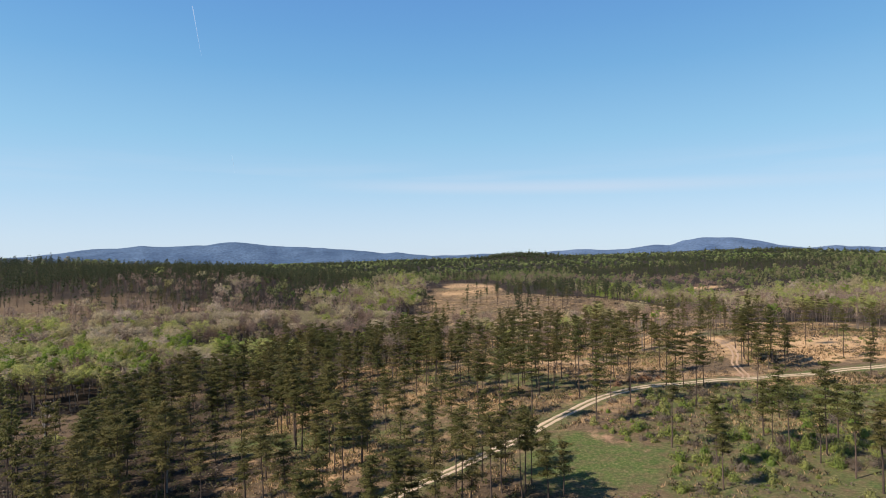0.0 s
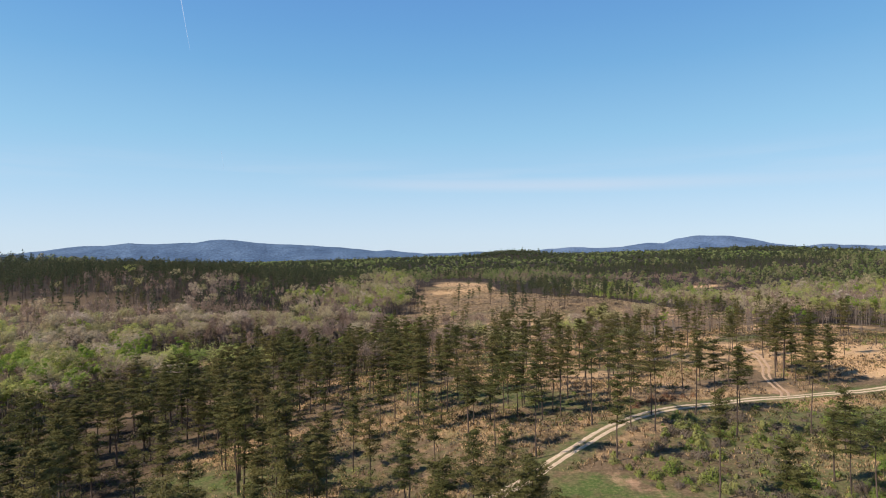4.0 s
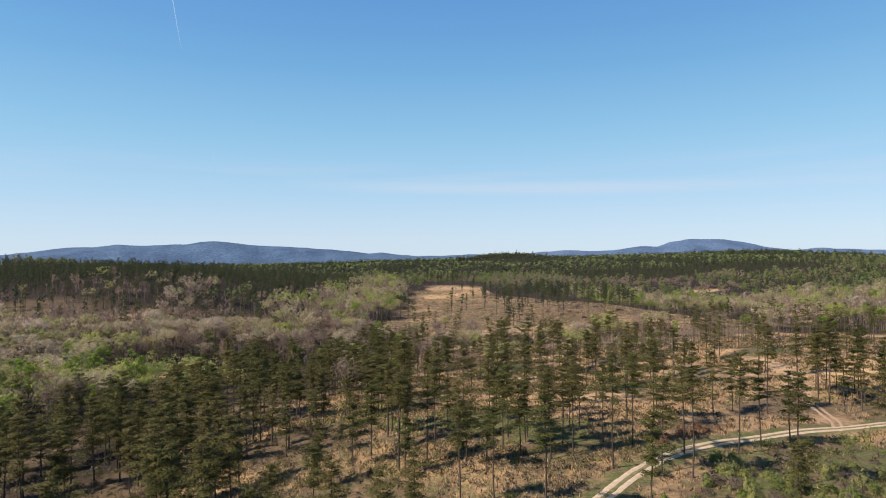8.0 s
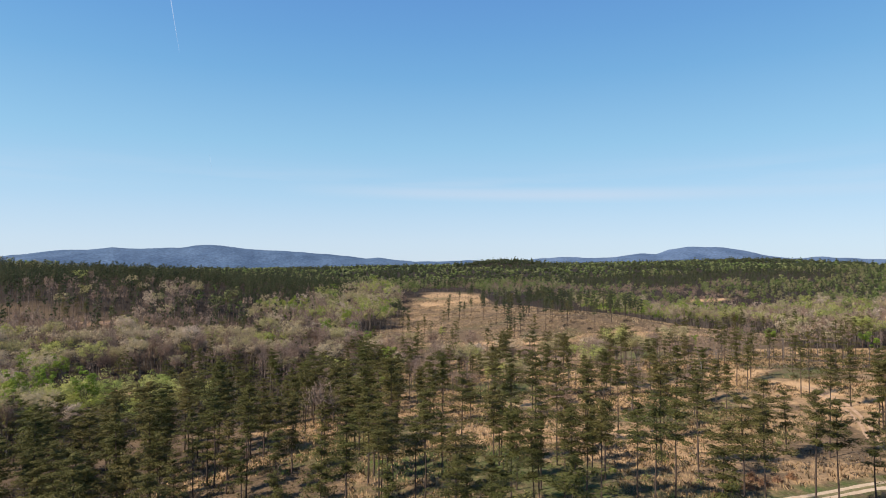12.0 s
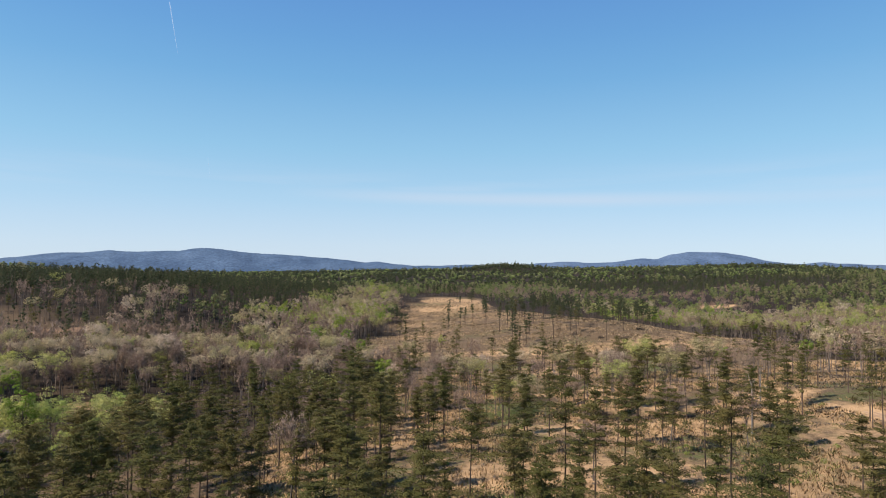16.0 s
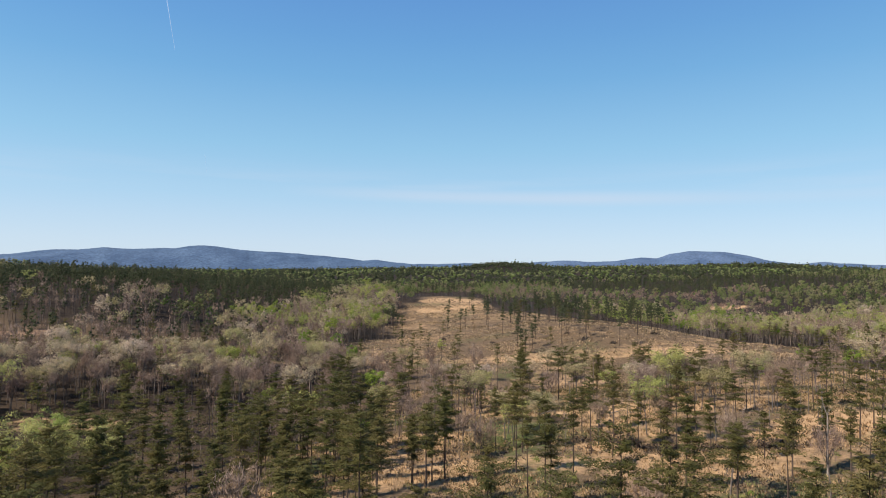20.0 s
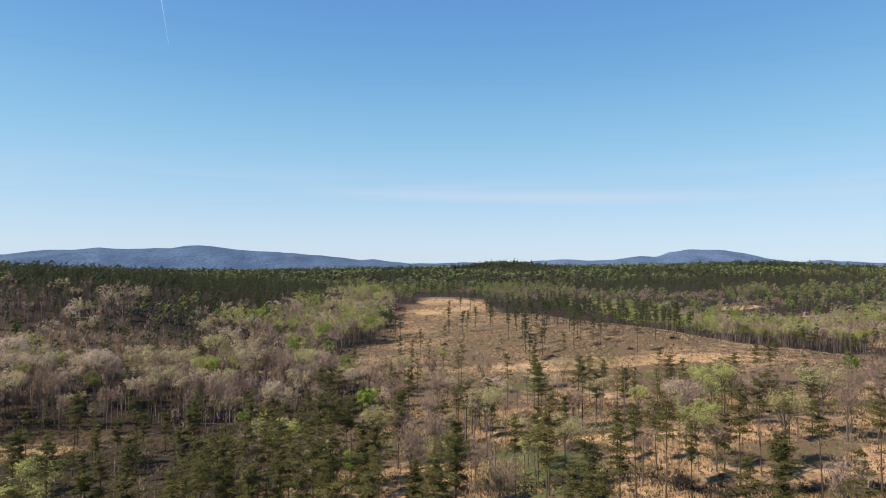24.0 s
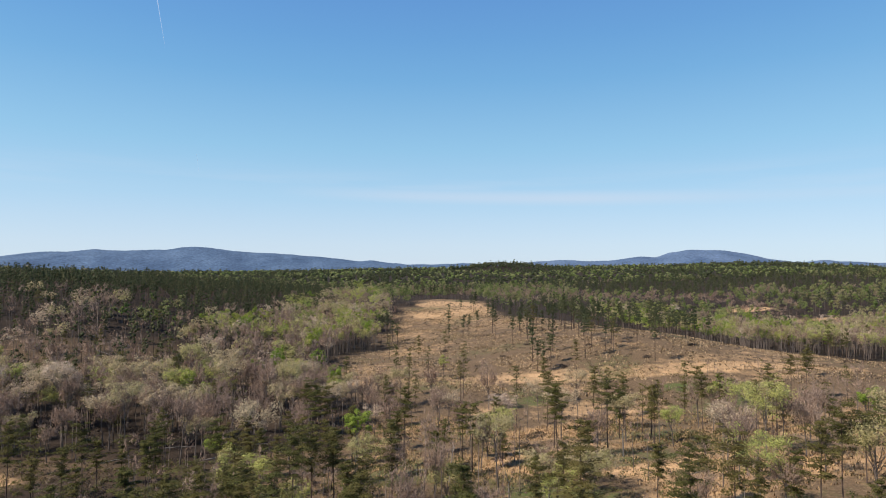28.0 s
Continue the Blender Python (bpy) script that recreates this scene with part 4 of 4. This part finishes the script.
def hardwood_chance(x, y):
    p = (0.62 + 0.25 * wave(x, y, 9, 3.3)) * hardwoods(x, y) * (1 - 0.55 * blob(x, y, -230, 570, 150, 75)) * (1 - 0.35 * blob(x, y, -80, 425, 70, 55)) * (1 - 0.85 * blob(x, y, -90, 392, 65, 36)) * (savanna(x, y) < 0.35) * (clearing(x, y) < 0.3) * (glades(x, y) < 0.3)
    p = np.maximum(p, 0.09 * ((y > 330) & (y < 500) & (x > -60) & (x < 240) & (clearing(x, y) < 0.3)))
    p = np.maximum(p, 0.018 * savanna(x, y) * (y > 250))
    return p * in_view(x, y)


hard = sow(-420, 440, 150, 960, 6.6, hardwood_chance)
hard[:, 3] *= np.where(hard[:, 0] < -25, 1.2, 1.05)
kind = rng.uniform(0.02, 0.92, len(hard)) + 0.22 * wave(hard[:, 0], hard[:, 1], 16, 1.2) - 0.30 * blob(hard[:, 0], hard[:, 1], 260, 760, 70, 110) + 0.40 * blob(hard[:, 0], hard[:, 1], -230, 575, 160, 80) + 0.06 * savanna(hard[:, 0], hard[:, 1]) - 0.22 * blob(hard[:, 0], hard[:, 1], -190, 295, 70, 55) + 0.19 * blob(hard[:, 0], hard[:, 1], -165, 465, 125, 60) - 0.04 * blob(hard[:, 0], hard[:, 1], -85, 640, 70, 130) + 0.14 * blob(hard[:, 0], hard[:, 1], 320, 540, 110, 90)
kinds = [("budding_tree", HARD_PALE, MID_LEAF, M_PALE, (kind >= 0.28) & (kind < 0.54), "hardwood in pale grey-green bud on a grey trunk"),
         ("green_tree", HARD_GREEN, MID_LEAF, M_GREEN, kind < 0.14, "hardwood in fresh bright green leaf"),
         ("yellow_green_tree", HARD_YELLOW, MID_LEAF, M_YELLOW, (kind >= 0.14) & (kind < 0.28), "hardwood in yellow-green spring leaf"),
         ("bare_tree", HARD_BARE, MID_BARE, M_TWIGS, kind >= 0.54, "leafless grey hardwood with fine twigs")]
for name, fine_a, mid_a, mat, pick, label in kinds:
    near, rest = near_first(hard[pick], 160, (-25, 330), (0.8, 1.0))
    plant([tree_thing(name, a, M_GREYBARK, mat, label, name.replace("_", " ") + "s in the valley") for a in fine_a], near, rng)
    tagged(new(name.replace("tree", "wood"), scatter(mid_a, [M_GREYBARK, mat], rest, rng)), "far wood, each a " + label, "trees", kind="stuff")

mixed = sow(-900, 1000, 640, 1500, 10.5, lambda x, y: 0.8 * (1 - np.clip(plateau(x, y) * 1.5, 0, 1)) * (clearing(x, y) < 0.2) * in_view(x, y) * (glades(x, y) < 0.3) * ((y > 900) | (x > 280) | (x < -100)))
mk = rng.uniform(0.38, 0.80, len(mixed)) + 0.45 * wave(mixed[:, 0], mixed[:, 1], 24, 2.0) + 0.30 * wave(mixed[:, 0], mixed[:, 1] * 1.6, 62, 0.5) - 1.2 * blob(mixed[:, 0], mixed[:, 1], 400, 1290, 150, 190) - 0.9 * blob(mixed[:, 0], mixed[:, 1], 620, 1260, 160, 110) - 0.9 * blob(mixed[:, 0], mixed[:, 1], 520, 905, 55, 24) - 0.5 * blob(mixed[:, 0], mixed[:, 1], 750, 1400, 200, 90) + 0.35 * blob(mixed[:, 0], mixed[:, 1], 300, 1080, 260, 60) + 0.18 * blob(mixed[:, 0], mixed[:, 1], 230, 970, 260, 130)
rng.random()
for name, arr, mats, pick, label in [
        ("far_pine_wood", PINES_FAR, [M_PINEBARK, M_DARKPINE], mk < 0.43, "dark pines in the far mixed wood"),
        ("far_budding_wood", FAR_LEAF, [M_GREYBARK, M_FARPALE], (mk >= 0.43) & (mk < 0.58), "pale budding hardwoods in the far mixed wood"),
        ("far_green_wood", FAR_LEAF, [M_GREYBARK, M_HAZEDGREEN], (mk >= 0.58) & (mk < 1.0), "yellow-green hardwoods in the far mixed wood"),
        ("far_bare_wood", FAR_BARE, [M_GREYBARK, M_TWIGS], mk >= 1.0, "bare grey hardwoods in the far mixed wood")]:
    tagged(new(name, scatter(arr, mats, mixed[pick], rng, (0.62, 1.2))), label, "trees", kind="stuff")
# slender leafless saplings between the valley trees
SAPLINGS = [hardwood_arrays(130 + i, height=h, width=w, leaves=72, size=0.5, twigs=1.3, limbs=5, sides=3, radius=0.13, crown=0.62, limb_wood=False) for i, (h, w) in enumerate([(16, 3.2), (13, 2.6), (18, 3.0)])]
sapling_at = sow(-330, 380, 290, 760, 6.0, lambda x, y: np.maximum.reduce([0.45 * hardwoods(x, y) * (savanna(x, y) < 0.4), 0.10 * savanna(x, y) * (y > 330), 0.35 * blob(x, y, -25, 385, 55, 60), 0.25 * blob(x, y, 60, 930, 60, 60)]) * (clearing(x, y) < 0.3) * in_view(x, y))
tagged(new("sapling_wood", scatter(SAPLINGS, [M_GREYBARK, M_TWIGS], sapling_at, rng)), "slender grey leafless saplings between the valley trees", "trees", kind="stuff")
distant = np.vstack([sow(-2000, 2000, 1480, 2300, 20.0, lambda x, y: 0.9 * in_view(x, y)), sow(-2700, 2700, 2300, 3400, 30.0, lambda x, y: 0.9 * in_view(x, y))])
knobs = sow(0, 2000, 2200, 3050, 15.0, lambda x, y: 0.9 * np.maximum(blob(x, y, 310, 2440, 150, 130), 0.6 * blob(x, y, 1420, 2650, 420, 200)))
distant[:, 3] *= np.where(distant[:, 1] < 2300, 1.25, 1.7)
knobs[:, 3] *= 1.3
dk = rng.uniform(0, 1, len(distant)) + 0.5 * wave(distant[:, 0], distant[:, 1] * 0.5, 60, 1.0) - blob(distant[:, 0], distant[:, 1], 310, 2440, 170, 160) - blob(distant[:, 0], distant[:, 1], 1420, 2700, 400, 300)
tagged(new("distant_pine_wood", scatter(DISTANT_PINE, [M_PINEBARK, M_DARKPINE], np.vstack([distant[dk < 0.72], knobs]), rng, (0.5, 0.7))), "dark pine woods rolling to the horizon", "trees", kind="stuff")
tagged(new("distant_green_wood", scatter(DISTANT_LEAF, [M_GREYBARK, M_HAZEDGREEN], distant[dk >= 0.72], rng, (0.5, 0.7))), "green woods rolling to the horizon", "trees", kind="stuff")


# ---------------------------------------------------------------- grass and scrub
def tuft_mesh(places, rng, blades, height, width, mat, spread=0.35):
    n = len(places)
    c = np.repeat(places[:, :3], blades, 0) + np.column_stack([rng.normal(0, spread, (n * blades, 2)), np.zeros(n * blades)]) * np.repeat(places[:, 3:4], blades, 0)
    s = np.repeat(places[:, 3:4], blades, 0)
    c[:, 2] -= 0.1
    d = rng.normal(0, 0.35, (n * blades, 3))
    d[:, 2] = 1.0
    side = np.column_stack([rng.normal(0, 1, (n * blades, 2)), np.zeros(n * blades)])
    side /= np.linalg.norm(side, axis=1)[:, None]
    h = height * s * rng.uniform(0.6, 1.3, (n * blades, 1))
    w = width * s * rng.uniform(0.6, 1.4, (n * blades, 1))
    v = np.stack([c - side * w, c + side * w, c + d * h], 1).reshape(-1, 3)
    return mesh_from("tufts", v, np.arange(3 * n * blades).reshape(-1, 3), [mat], tint=np.repeat(rng.uniform(0, 1, n), 3 * blades), normals=np.tile((-0.1, -0.1, 0.99), (3 * n * blades, 1)))


sedge_at = sow(-70, 270, 110, 480, 1.15, lambda x, y: 0.8 * np.clip(savanna(x, y), 0, 1) * np.clip(0.5 + 0.9 * wave(x, y, 9, 0.7), 0, 1) * np.where(scrubland(x, y) > 0.5, 0.5, 1.0) * in_view(x, y, 10))
tagged(new("broom_sedge", tuft_mesh(sedge_at, rng, 7, 0.85, 0.12, M_SEDGE, 0.5)), "dry orange-tan broom sedge tufts on the open ground", "grass", kind="stuff")
hill_sedge = sow(-60, 300, 480, 900, 1.9, lambda x, y: 0.8 * clearing(x, y) * np.clip(0.3 + 1.1 * wave(x + 0.5 * y, 0.6 * y, 7, 2.2), 0.12, 1))
tagged(new("hillside_sedge", tuft_mesh(hill_sedge, rng, 6, 0.8, 0.26, M_STRAW, 0.9)), "dry tan sedge tufts over the cleared hill", "grass", kind="stuff")


def brush_mesh(places, rng, sprigs, radius, height, size, mat):
    """Low rounded brush, each clump a dome of sprays."""
    n = len(places)
    u = rng.normal(0, 1, (n, sprigs, 3))
    u /= np.linalg.norm(u, axis=2)[:, :, None]
    u[:, :, 2] = np.abs(u[:, :, 2])
    r = rng.uniform(0.5, 1.0, (n, sprigs, 1)) * places[:, None, 3:4]
    c = places[:, None, :3] + u * r * np.array([radius, radius, height])
    v, f, nrm = sprays(rng, c.reshape(-1, 3), u.reshape(-1, 3) + np.array([0, 0, 0.4]), u.reshape(-1, 3), size, size * 0.6, 0.6, 0.5)
    return mesh_from("brush", v, f, [mat], tint=np.repeat(rng.uniform(0, 1, n), 3 * sprigs), normals=nrm)


brush_at = sow(-170, 280, 110, 520, 2.4, lambda x, y: 0.6 * np.clip(0.45 + wave(x, y, 8, 4.4), 0, 1) * in_view(x, y, 10))
brush_at[:, 3] *= 1.0 + 0.7 * np.clip(wave(brush_at[:, 0], brush_at[:, 1], 8, 4.4), 0, 1)
tagged(new("dry_brush", brush_mesh(brush_at, rng, 14, 1.0, 0.8, 0.55, M_BRUSH)), "low leafless grey-brown brush between the trees", "brush", kind="stuff")
hill_brush = sow(-90, 300, 520, 1000, 3.8, lambda x, y: 0.5 * clearing(x, y) * np.clip(0.3 + wave(x, y, 13, 5.0), 0.05, 1))
hill_brush[:, 3] *= 1.3
ditch_brush = sow(0, 140, 280, 440, 1.9, lambda x, y: 0.9 * gully(x, y, 3.2))
ditch_brush[:, 3] *= 1.5
tagged(new("hillside_brush", brush_mesh(hill_brush, rng, 12, 1.2, 0.8, 0.7, M_BRUSH)), "dark low brush on the cleared hill", "brush", kind="stuff")


under_at = sow(-190, 280, 110, 480, 3.0, lambda x, y: np.maximum.reduce([0.55 * pine_stand(x, y), 0.6 * blob(x, y, -100, 375, 90, 55), 0.9 * gully(x, y, 4.0) ** 2, 0.9 * savanna(x, y) * np.clip(2.2 * wave(x, y * 1.6, 10, 1.1) - 0.45, 0, 1)]) * in_view(x, y, 10))
under_at[:, 3] *= rng.choice([0.8, 1.1, 1.6], len(under_at))
M_UNDER = leaf_material("shaded_undergrowth", [(0.0, (0.052, 0.070, 0.018)), (0.5, (0.096, 0.096, 0.033)), (1.0, (0.126, 0.096, 0.052))], 0.3)
tagged(new("undergrowth", brush_mesh(under_at, rng, 44, 1.5, 1.5, 0.42, M_UNDER)), "dark olive undergrowth in thickets between the pines", "brush", kind="stuff")


def shrub_thing(name, seed, radius, height, mat, label, sprigs=720, blade=(0.30, 0.13)):
    r = np.random.default_rng(seed)
    u = r.normal(0, 1, (sprigs, 3))
    u /= np.linalg.norm(u, axis=1)[:, None]
    u[:, 2] = np.abs(u[:, 2])
    lump = 0.75 + 0.3 * np.sin(3 * u[:, 0] + seed) * np.cos(4 * u[:, 1])
    c = u * np.array([radius, radius, height]) * (lump * r.uniform(0.45, 1.0, sprigs))[:, None]
    leaf = sprays(r, c, u + np.array([0, 0, 0.6]), u, *blade, 0.5, 0.55)
    stems = gather([tube([(0, 0, -0.2), (math.cos(a) * radius * 0.5, math.sin(a) * radius * 0.5, height * 0.7)], [0.05, 0.012], 3) for a in np.arange(7) * 0.9])
    thing = tagged(new(name), label, "shrub", "shrubs by the road")
    part("stem_clump", mesh_from("stem_clump", *stems, [M_GREYBARK]), thing)
    part("foliage", mesh_from("foliage", *leaf[:2], [mat], normals=leaf[2]), thing)
    return thing


shrub_at = sow(-60, 230, 115, 330, 2.5, lambda x, y: np.maximum(0.95 * scrubland(x, y) * np.clip(0.55 + 0.9 * wave(x, y, 7, 2.7), 0.15, 1), 0.14 * np.clip(0.1 + wave(x, y, 13, 3.1), 0, 1) * savanna(x, y)) * in_view(x, y, 10))
shrub_at[:, 3] *= rng.choice([0.55, 0.8, 1.1, 1.6], len(shrub_at))
near, rest = near_first(shrub_at, 420, (75, 165))
tagged(new("green_brush", brush_mesh(rest, rng, 80, 1.5, 1.5, 0.36, M_SCRUB)), "thickets of green shrub", "brush", kind="stuff")
rng.shuffle(near)
green_shrubs, brown_shrubs = near[: int(len(near) * 0.68)], near[int(len(near) * 0.68):]
plant([shrub_thing("green_shrub", 1, 1.5, 1.5, M_SCRUB, "bushy green shrub on the open ground"), shrub_thing("green_shrub", 2, 2.0, 2.2, M_SCRUB, "bushy green shrub on the open ground"), shrub_thing("green_shrub", 3, 1.1, 1.8, M_SCRUB, "bushy green shrub on the open ground")], green_shrubs, rng)
plant([shrub_thing("bare_shrub", 4, 1.6, 1.5, M_BRUSH, "leafless grey-brown shrub on the open ground", 260, (0.95, 0.07)), shrub_thing("bare_shrub", 5, 2.1, 1.9, M_BRUSH, "leafless grey-brown shrub on the open ground", 300, (1.1, 0.08))], brown_shrubs, rng)


M_DARKBRUSH = leaf_material("rotting_brush", [(0.0, (0.037, 0.028, 0.022)), (1.0, (0.074, 0.058, 0.046))], 0.05)
tagged(new("ditch_brush", brush_mesh(ditch_brush, rng, 18, 1.1, 0.9, 0.8, M_DARKBRUSH)), "dark tangled brush in the washed-out ditch", "brush", kind="stuff")
piles = standing([(82, 552), (129, 554), (164, 575), (83, 594), (107, 590), (54, 592), (74, 622), (140, 640), (20, 640)], rng, 1.0, 1.5)
pile_models = [shrub_thing("brush_pile", 9, 2.6, 1.2, M_DARKBRUSH, "dark heap of rotting cut brush on the cleared hill", 260, (1.6, 0.16))]
plant(pile_models, piles, rng)
M_REDBRUSH = leaf_material("russet_brush", [(0.0, (0.192, 0.096, 0.052)), (0.5, (0.252, 0.141, 0.074)), (1.0, (0.163, 0.089, 0.059))], 0.15)
russet = standing([(62, 214), (66, 216), (70, 217), (74, 219), (78, 221), (68, 220), (73, 222), (60, 211), (82, 223)], rng, 1.0, 1.4)
plant([shrub_thing("russet_shrub", 8, 1.8, 1.7, M_REDBRUSH, "russet dry shrub on the bank above the road", 340, (0.9, 0.09))], russet, rng)

# ---------------------------------------------------------------- single trees that stand out
def one_tree(name, arrays, bark, leaf, label, x, y, scale=1.0, turn=0.0):
    thing = tree_thing(name, arrays, bark, leaf, label, "")
    thing.matrix_basis = Matrix.Translation((x, y, float(ground_z(x, y)) - 0.25)) @ pose(0, 0, 0, 0, 0, turn) @ Matrix.Diagonal((scale, scale, scale, 1))
    return thing


one_tree("green_tree", hardwood_arrays(201, height=21, crown=0.58, width=7, leaves=1800, size=0.42, limbs=10, radius=0.26, dome=0.8), M_GREYBARK, M_GREEN, "tall hardwood in bright green leaf on a bare trunk", -15, 400)
one_tree("budding_tree", hardwood_arrays(202, height=10, crown=0.35, width=9, leaves=2200, size=0.26, limbs=12, dome=0.8), M_GREYBARK, M_PALE, "low spreading tree in white-green bud", 10, 374)
one_tree("bare_tree", hardwood_arrays(203, height=11, crown=0.3, width=12, leaves=2200, size=0.4, twigs=1.7, limbs=14), M_GREYBARK, M_PALE, "broad pale leafless tree with spreading twigs", 46, 372)
for x, y, s in ((-92, 326, 1.1), (-104, 340, 1.1), (-84, 338, 1.0), (-114, 324, 1.15), (-124, 338, 1.1), (-136, 328, 1.05), (-112, 310, 1.0), (-97, 312, 0.95), (-88, 316, 0.95), (-80, 326, 0.9), (-122, 312, 1.0), (-103, 326, 1.2), (-128, 322, 1.1), (-95, 300, 0.85)):
    one_tree("yellow_green_tree", HARD_YELLOW[0], M_GREYBARK, M_YELLOW, "broad hardwood in dense yellow-green leaf", x, y, s, x * 7)
for x, y, s in ((-156, 487, 1.25), (-140, 508, 1.2), (-182, 490, 1.2), (-103, 498, 1.1), (-126, 486, 1.0), (-168, 470, 1.0), (-92, 512, 1.05)):
    one_tree("budding_tree", HARD_PALE[0], M_GREYBARK, M_PALE, "broad domed hardwood in pale silvery bud", x, y, s, x * 5)
for x, y, s in ((-98, 489, 1.2), (-186, 297, 1.2), (-192, 272, 1.2), (-160, 302, 1.1), (-208, 290, 1.2), (-178, 280, 1.0), (-223, 332, 1.25), (-205, 338, 1.2), (-188, 333, 1.2), (-176, 340, 1.1), (-146, 298, 1.1), (-214, 312, 1.15), (-236, 428, 1.3), (-55, 402, 0.95)):
    one_tree("green_tree", HARD_GREEN[0], M_GREYBARK, M_GREEN, "hardwood in full bright green leaf", x, y, s, x * 3)
one_tree("green_tree", HARD_GREEN[2], M_GREYBARK, M_YELLOW, "young hardwood in light green leaf on the cleared hill", 16, 541, 0.95)
for x, y, s in ((-202, 520, 1.2), (-120, 520, 1.2), (-112, 508, 1.1), (-197, 500, 1.1)):
    one_tree("yellow_green_tree", HARD_YELLOW[1], M_GREYBARK, M_YELLOW, "rounded hardwood in yellow-green leaf", x, y, s, x * 11)


one_tree("bare_tree", hardwood_arrays(207, height=17, crown=0.45, width=6, leaves=300, size=0.3, twigs=1.2, limbs=7, radius=0.42), M_DEADWOOD, M_TWIGS, "large forked bleached tree with bare limbs", -125, 187)
one_tree("yellow_green_tree", HARD_YELLOW[1], M_GREYBARK, M_YELLOW, "small hardwood in yellow-green leaf among pines", -117, 179, 0.6)


def snag_arrays(seed, height, prongs):
    """A dead tree: bleached bole that ends in a few broken prongs."""
    r = np.random.default_rng(seed)
    top = np.array([r.normal(0, 0.4), r.normal(0, 0.4), height * 0.7])
    pieces = [tube([(0, 0, -0.2), top * 0.5, top], [0.24, 0.19, 0.13], 6)]
    for k in range(prongs):
        a = k * 6.28 / prongs + r.uniform(-0.4, 0.4)
        e = top + np.array([math.cos(a) * 1.2, math.sin(a) * 1.2, height * r.uniform(0.12, 0.32)])
        pieces.append(tube([top - (0, 0, 0.1), (top + e) / 2 + r.normal(0, 0.15, 3), e], [0.10, 0.07, 0.02], 4))
    return gather(pieces)


for i, (x, y, h) in enumerate(((97, 297, 19), (-70, 150, 15), (-94, 466, 14), (12, 392, 12), (62, 395, 10), (-60, 430, 13), (118, 330, 14), (24, 360, 11))):
    thing = tagged(new("dead_tree"), "bleached dead tree with broken prongs", "tree", "dead trees")
    part("trunk", mesh_from("trunk", *snag_arrays(i, h, 3), [M_DEADWOOD], smooth=True), thing)
    thing.matrix_basis = Matrix.Translation((x, y, float(ground_z(x, y))))


def log_arrays(length, radius):
    return gather([tube([(0, 0, 0), (length * 0.5, 0.25, 0.03), (length, 0, 0)], [radius, radius * 0.8, radius * 0.3], 7),
                   tube([(length * 0.6, 0.1, 0), (length * 0.75, 0.9, 0.5)], [radius * 0.4, 0.02], 4)])


for i, (x, y, ln, turn) in enumerate(((-186, 582, 16, -28), (-32, 392, 9, 20), (20, 372, 8, -40), (-24, 385, 7, 5), (48, 384, 8, 30), (-10, 250, 6, 60), (-60, 395, 9, -15), (70, 372, 7, 10), (-70, 432, 8, 35), (-44, 421, 7, -55), (-88, 446, 10, 12), (-20, 428, 6, 70), (-58, 450, 8, -8), (-102, 428, 9, 48), (2, 408, 6, -20), (-34, 372, 7, 25), (88, 600, 7, 15), (120, 612, 6, -10), (62, 700, 8, 20))):
    ob = tagged(new("fallen_log", mesh_from("fallen_log", *log_arrays(ln, 0.20), [M_DEADWOOD], smooth=True)), "pale bleached log lying on the ground", "log", "fallen logs")
    dx, dy = math.cos(radians(turn)) * ln, math.sin(radians(turn)) * ln
    z0, z1 = float(ground_z(x, y)), float(ground_z(x + dx, y + dy))
    ob.matrix_basis = Matrix.Translation((x, y, z0 + 0.12)) @ pose(0, 0, 0, 0, -math.degrees(math.atan2(z1 - z0, ln)), turn)


# ---------------------------------------------------------------- vapour trails
def vapour_material():
    mat, nodes, links, bsdf = shader("vapour", 1.0)
    bsdf.inputs["Base Color"].default_value = (0.95, 0.96, 1.0, 1)
    tr = nodes.new("ShaderNodeBsdfTranslucent")
    tr.inputs["Color"].default_value = (0.95, 0.96, 1.0, 1)
    mx = nodes.new("ShaderNodeMixShader")
    mx.inputs["Fac"].default_value = 0.75
    links.new(bsdf.outputs["BSDF"], mx.inputs[1])
    links.new(tr.outputs["BSDF"], mx.inputs[2])
    thin = nodes.new("ShaderNodeMixShader")
    thin.inputs["Fac"].default_value = 0.35
    links.new(nodes.new("ShaderNodeBsdfTransparent").outputs["BSDF"], thin.inputs[1])
    links.new(mx.outputs["Shader"], thin.inputs[2])
    links.new(thin.outputs["Shader"], nodes["Material Output"].inputs["Surface"])
    return mat


M_VAPOUR = vapour_material()


def vapour_trail(bearing, low, high, slant, wide):
    """A thin sheet of ice crystals far up, tapering to its lower end."""
    rows = []
    for w in np.linspace(0, 1, 9):
        el, be = radians(low + (high - low) * w), radians(bearing - slant * w)
        p = np.array((math.sin(be) * math.cos(el) * 4700, 112 + math.cos(be) * math.cos(el) * 4700, 50 + math.sin(el) * 4700))
        side = np.array((math.cos(be), -math.sin(be), 0.0)) * wide * (0.2 + 0.8 * w)
        rows += [p - side, p + side]
    idx = np.arange(0, 16, 2)
    f = np.stack([idx, idx + 1, idx + 3, idx + 2], 1)
    v = np.array(rows)
    ob = tagged(new("vapour_trail", mesh_from("vapour_trail", v, f, [M_VAPOUR], smooth=True)), "thin white vapour trail in the clear sky", "vapour trail", kind="structure")
    return ob


vapour_trail(-22.6, 18.2, 22.2, 0.75, 3.0)
vapour_trail(-19.8, 8.2, 9.8, 0.2, 1.6)
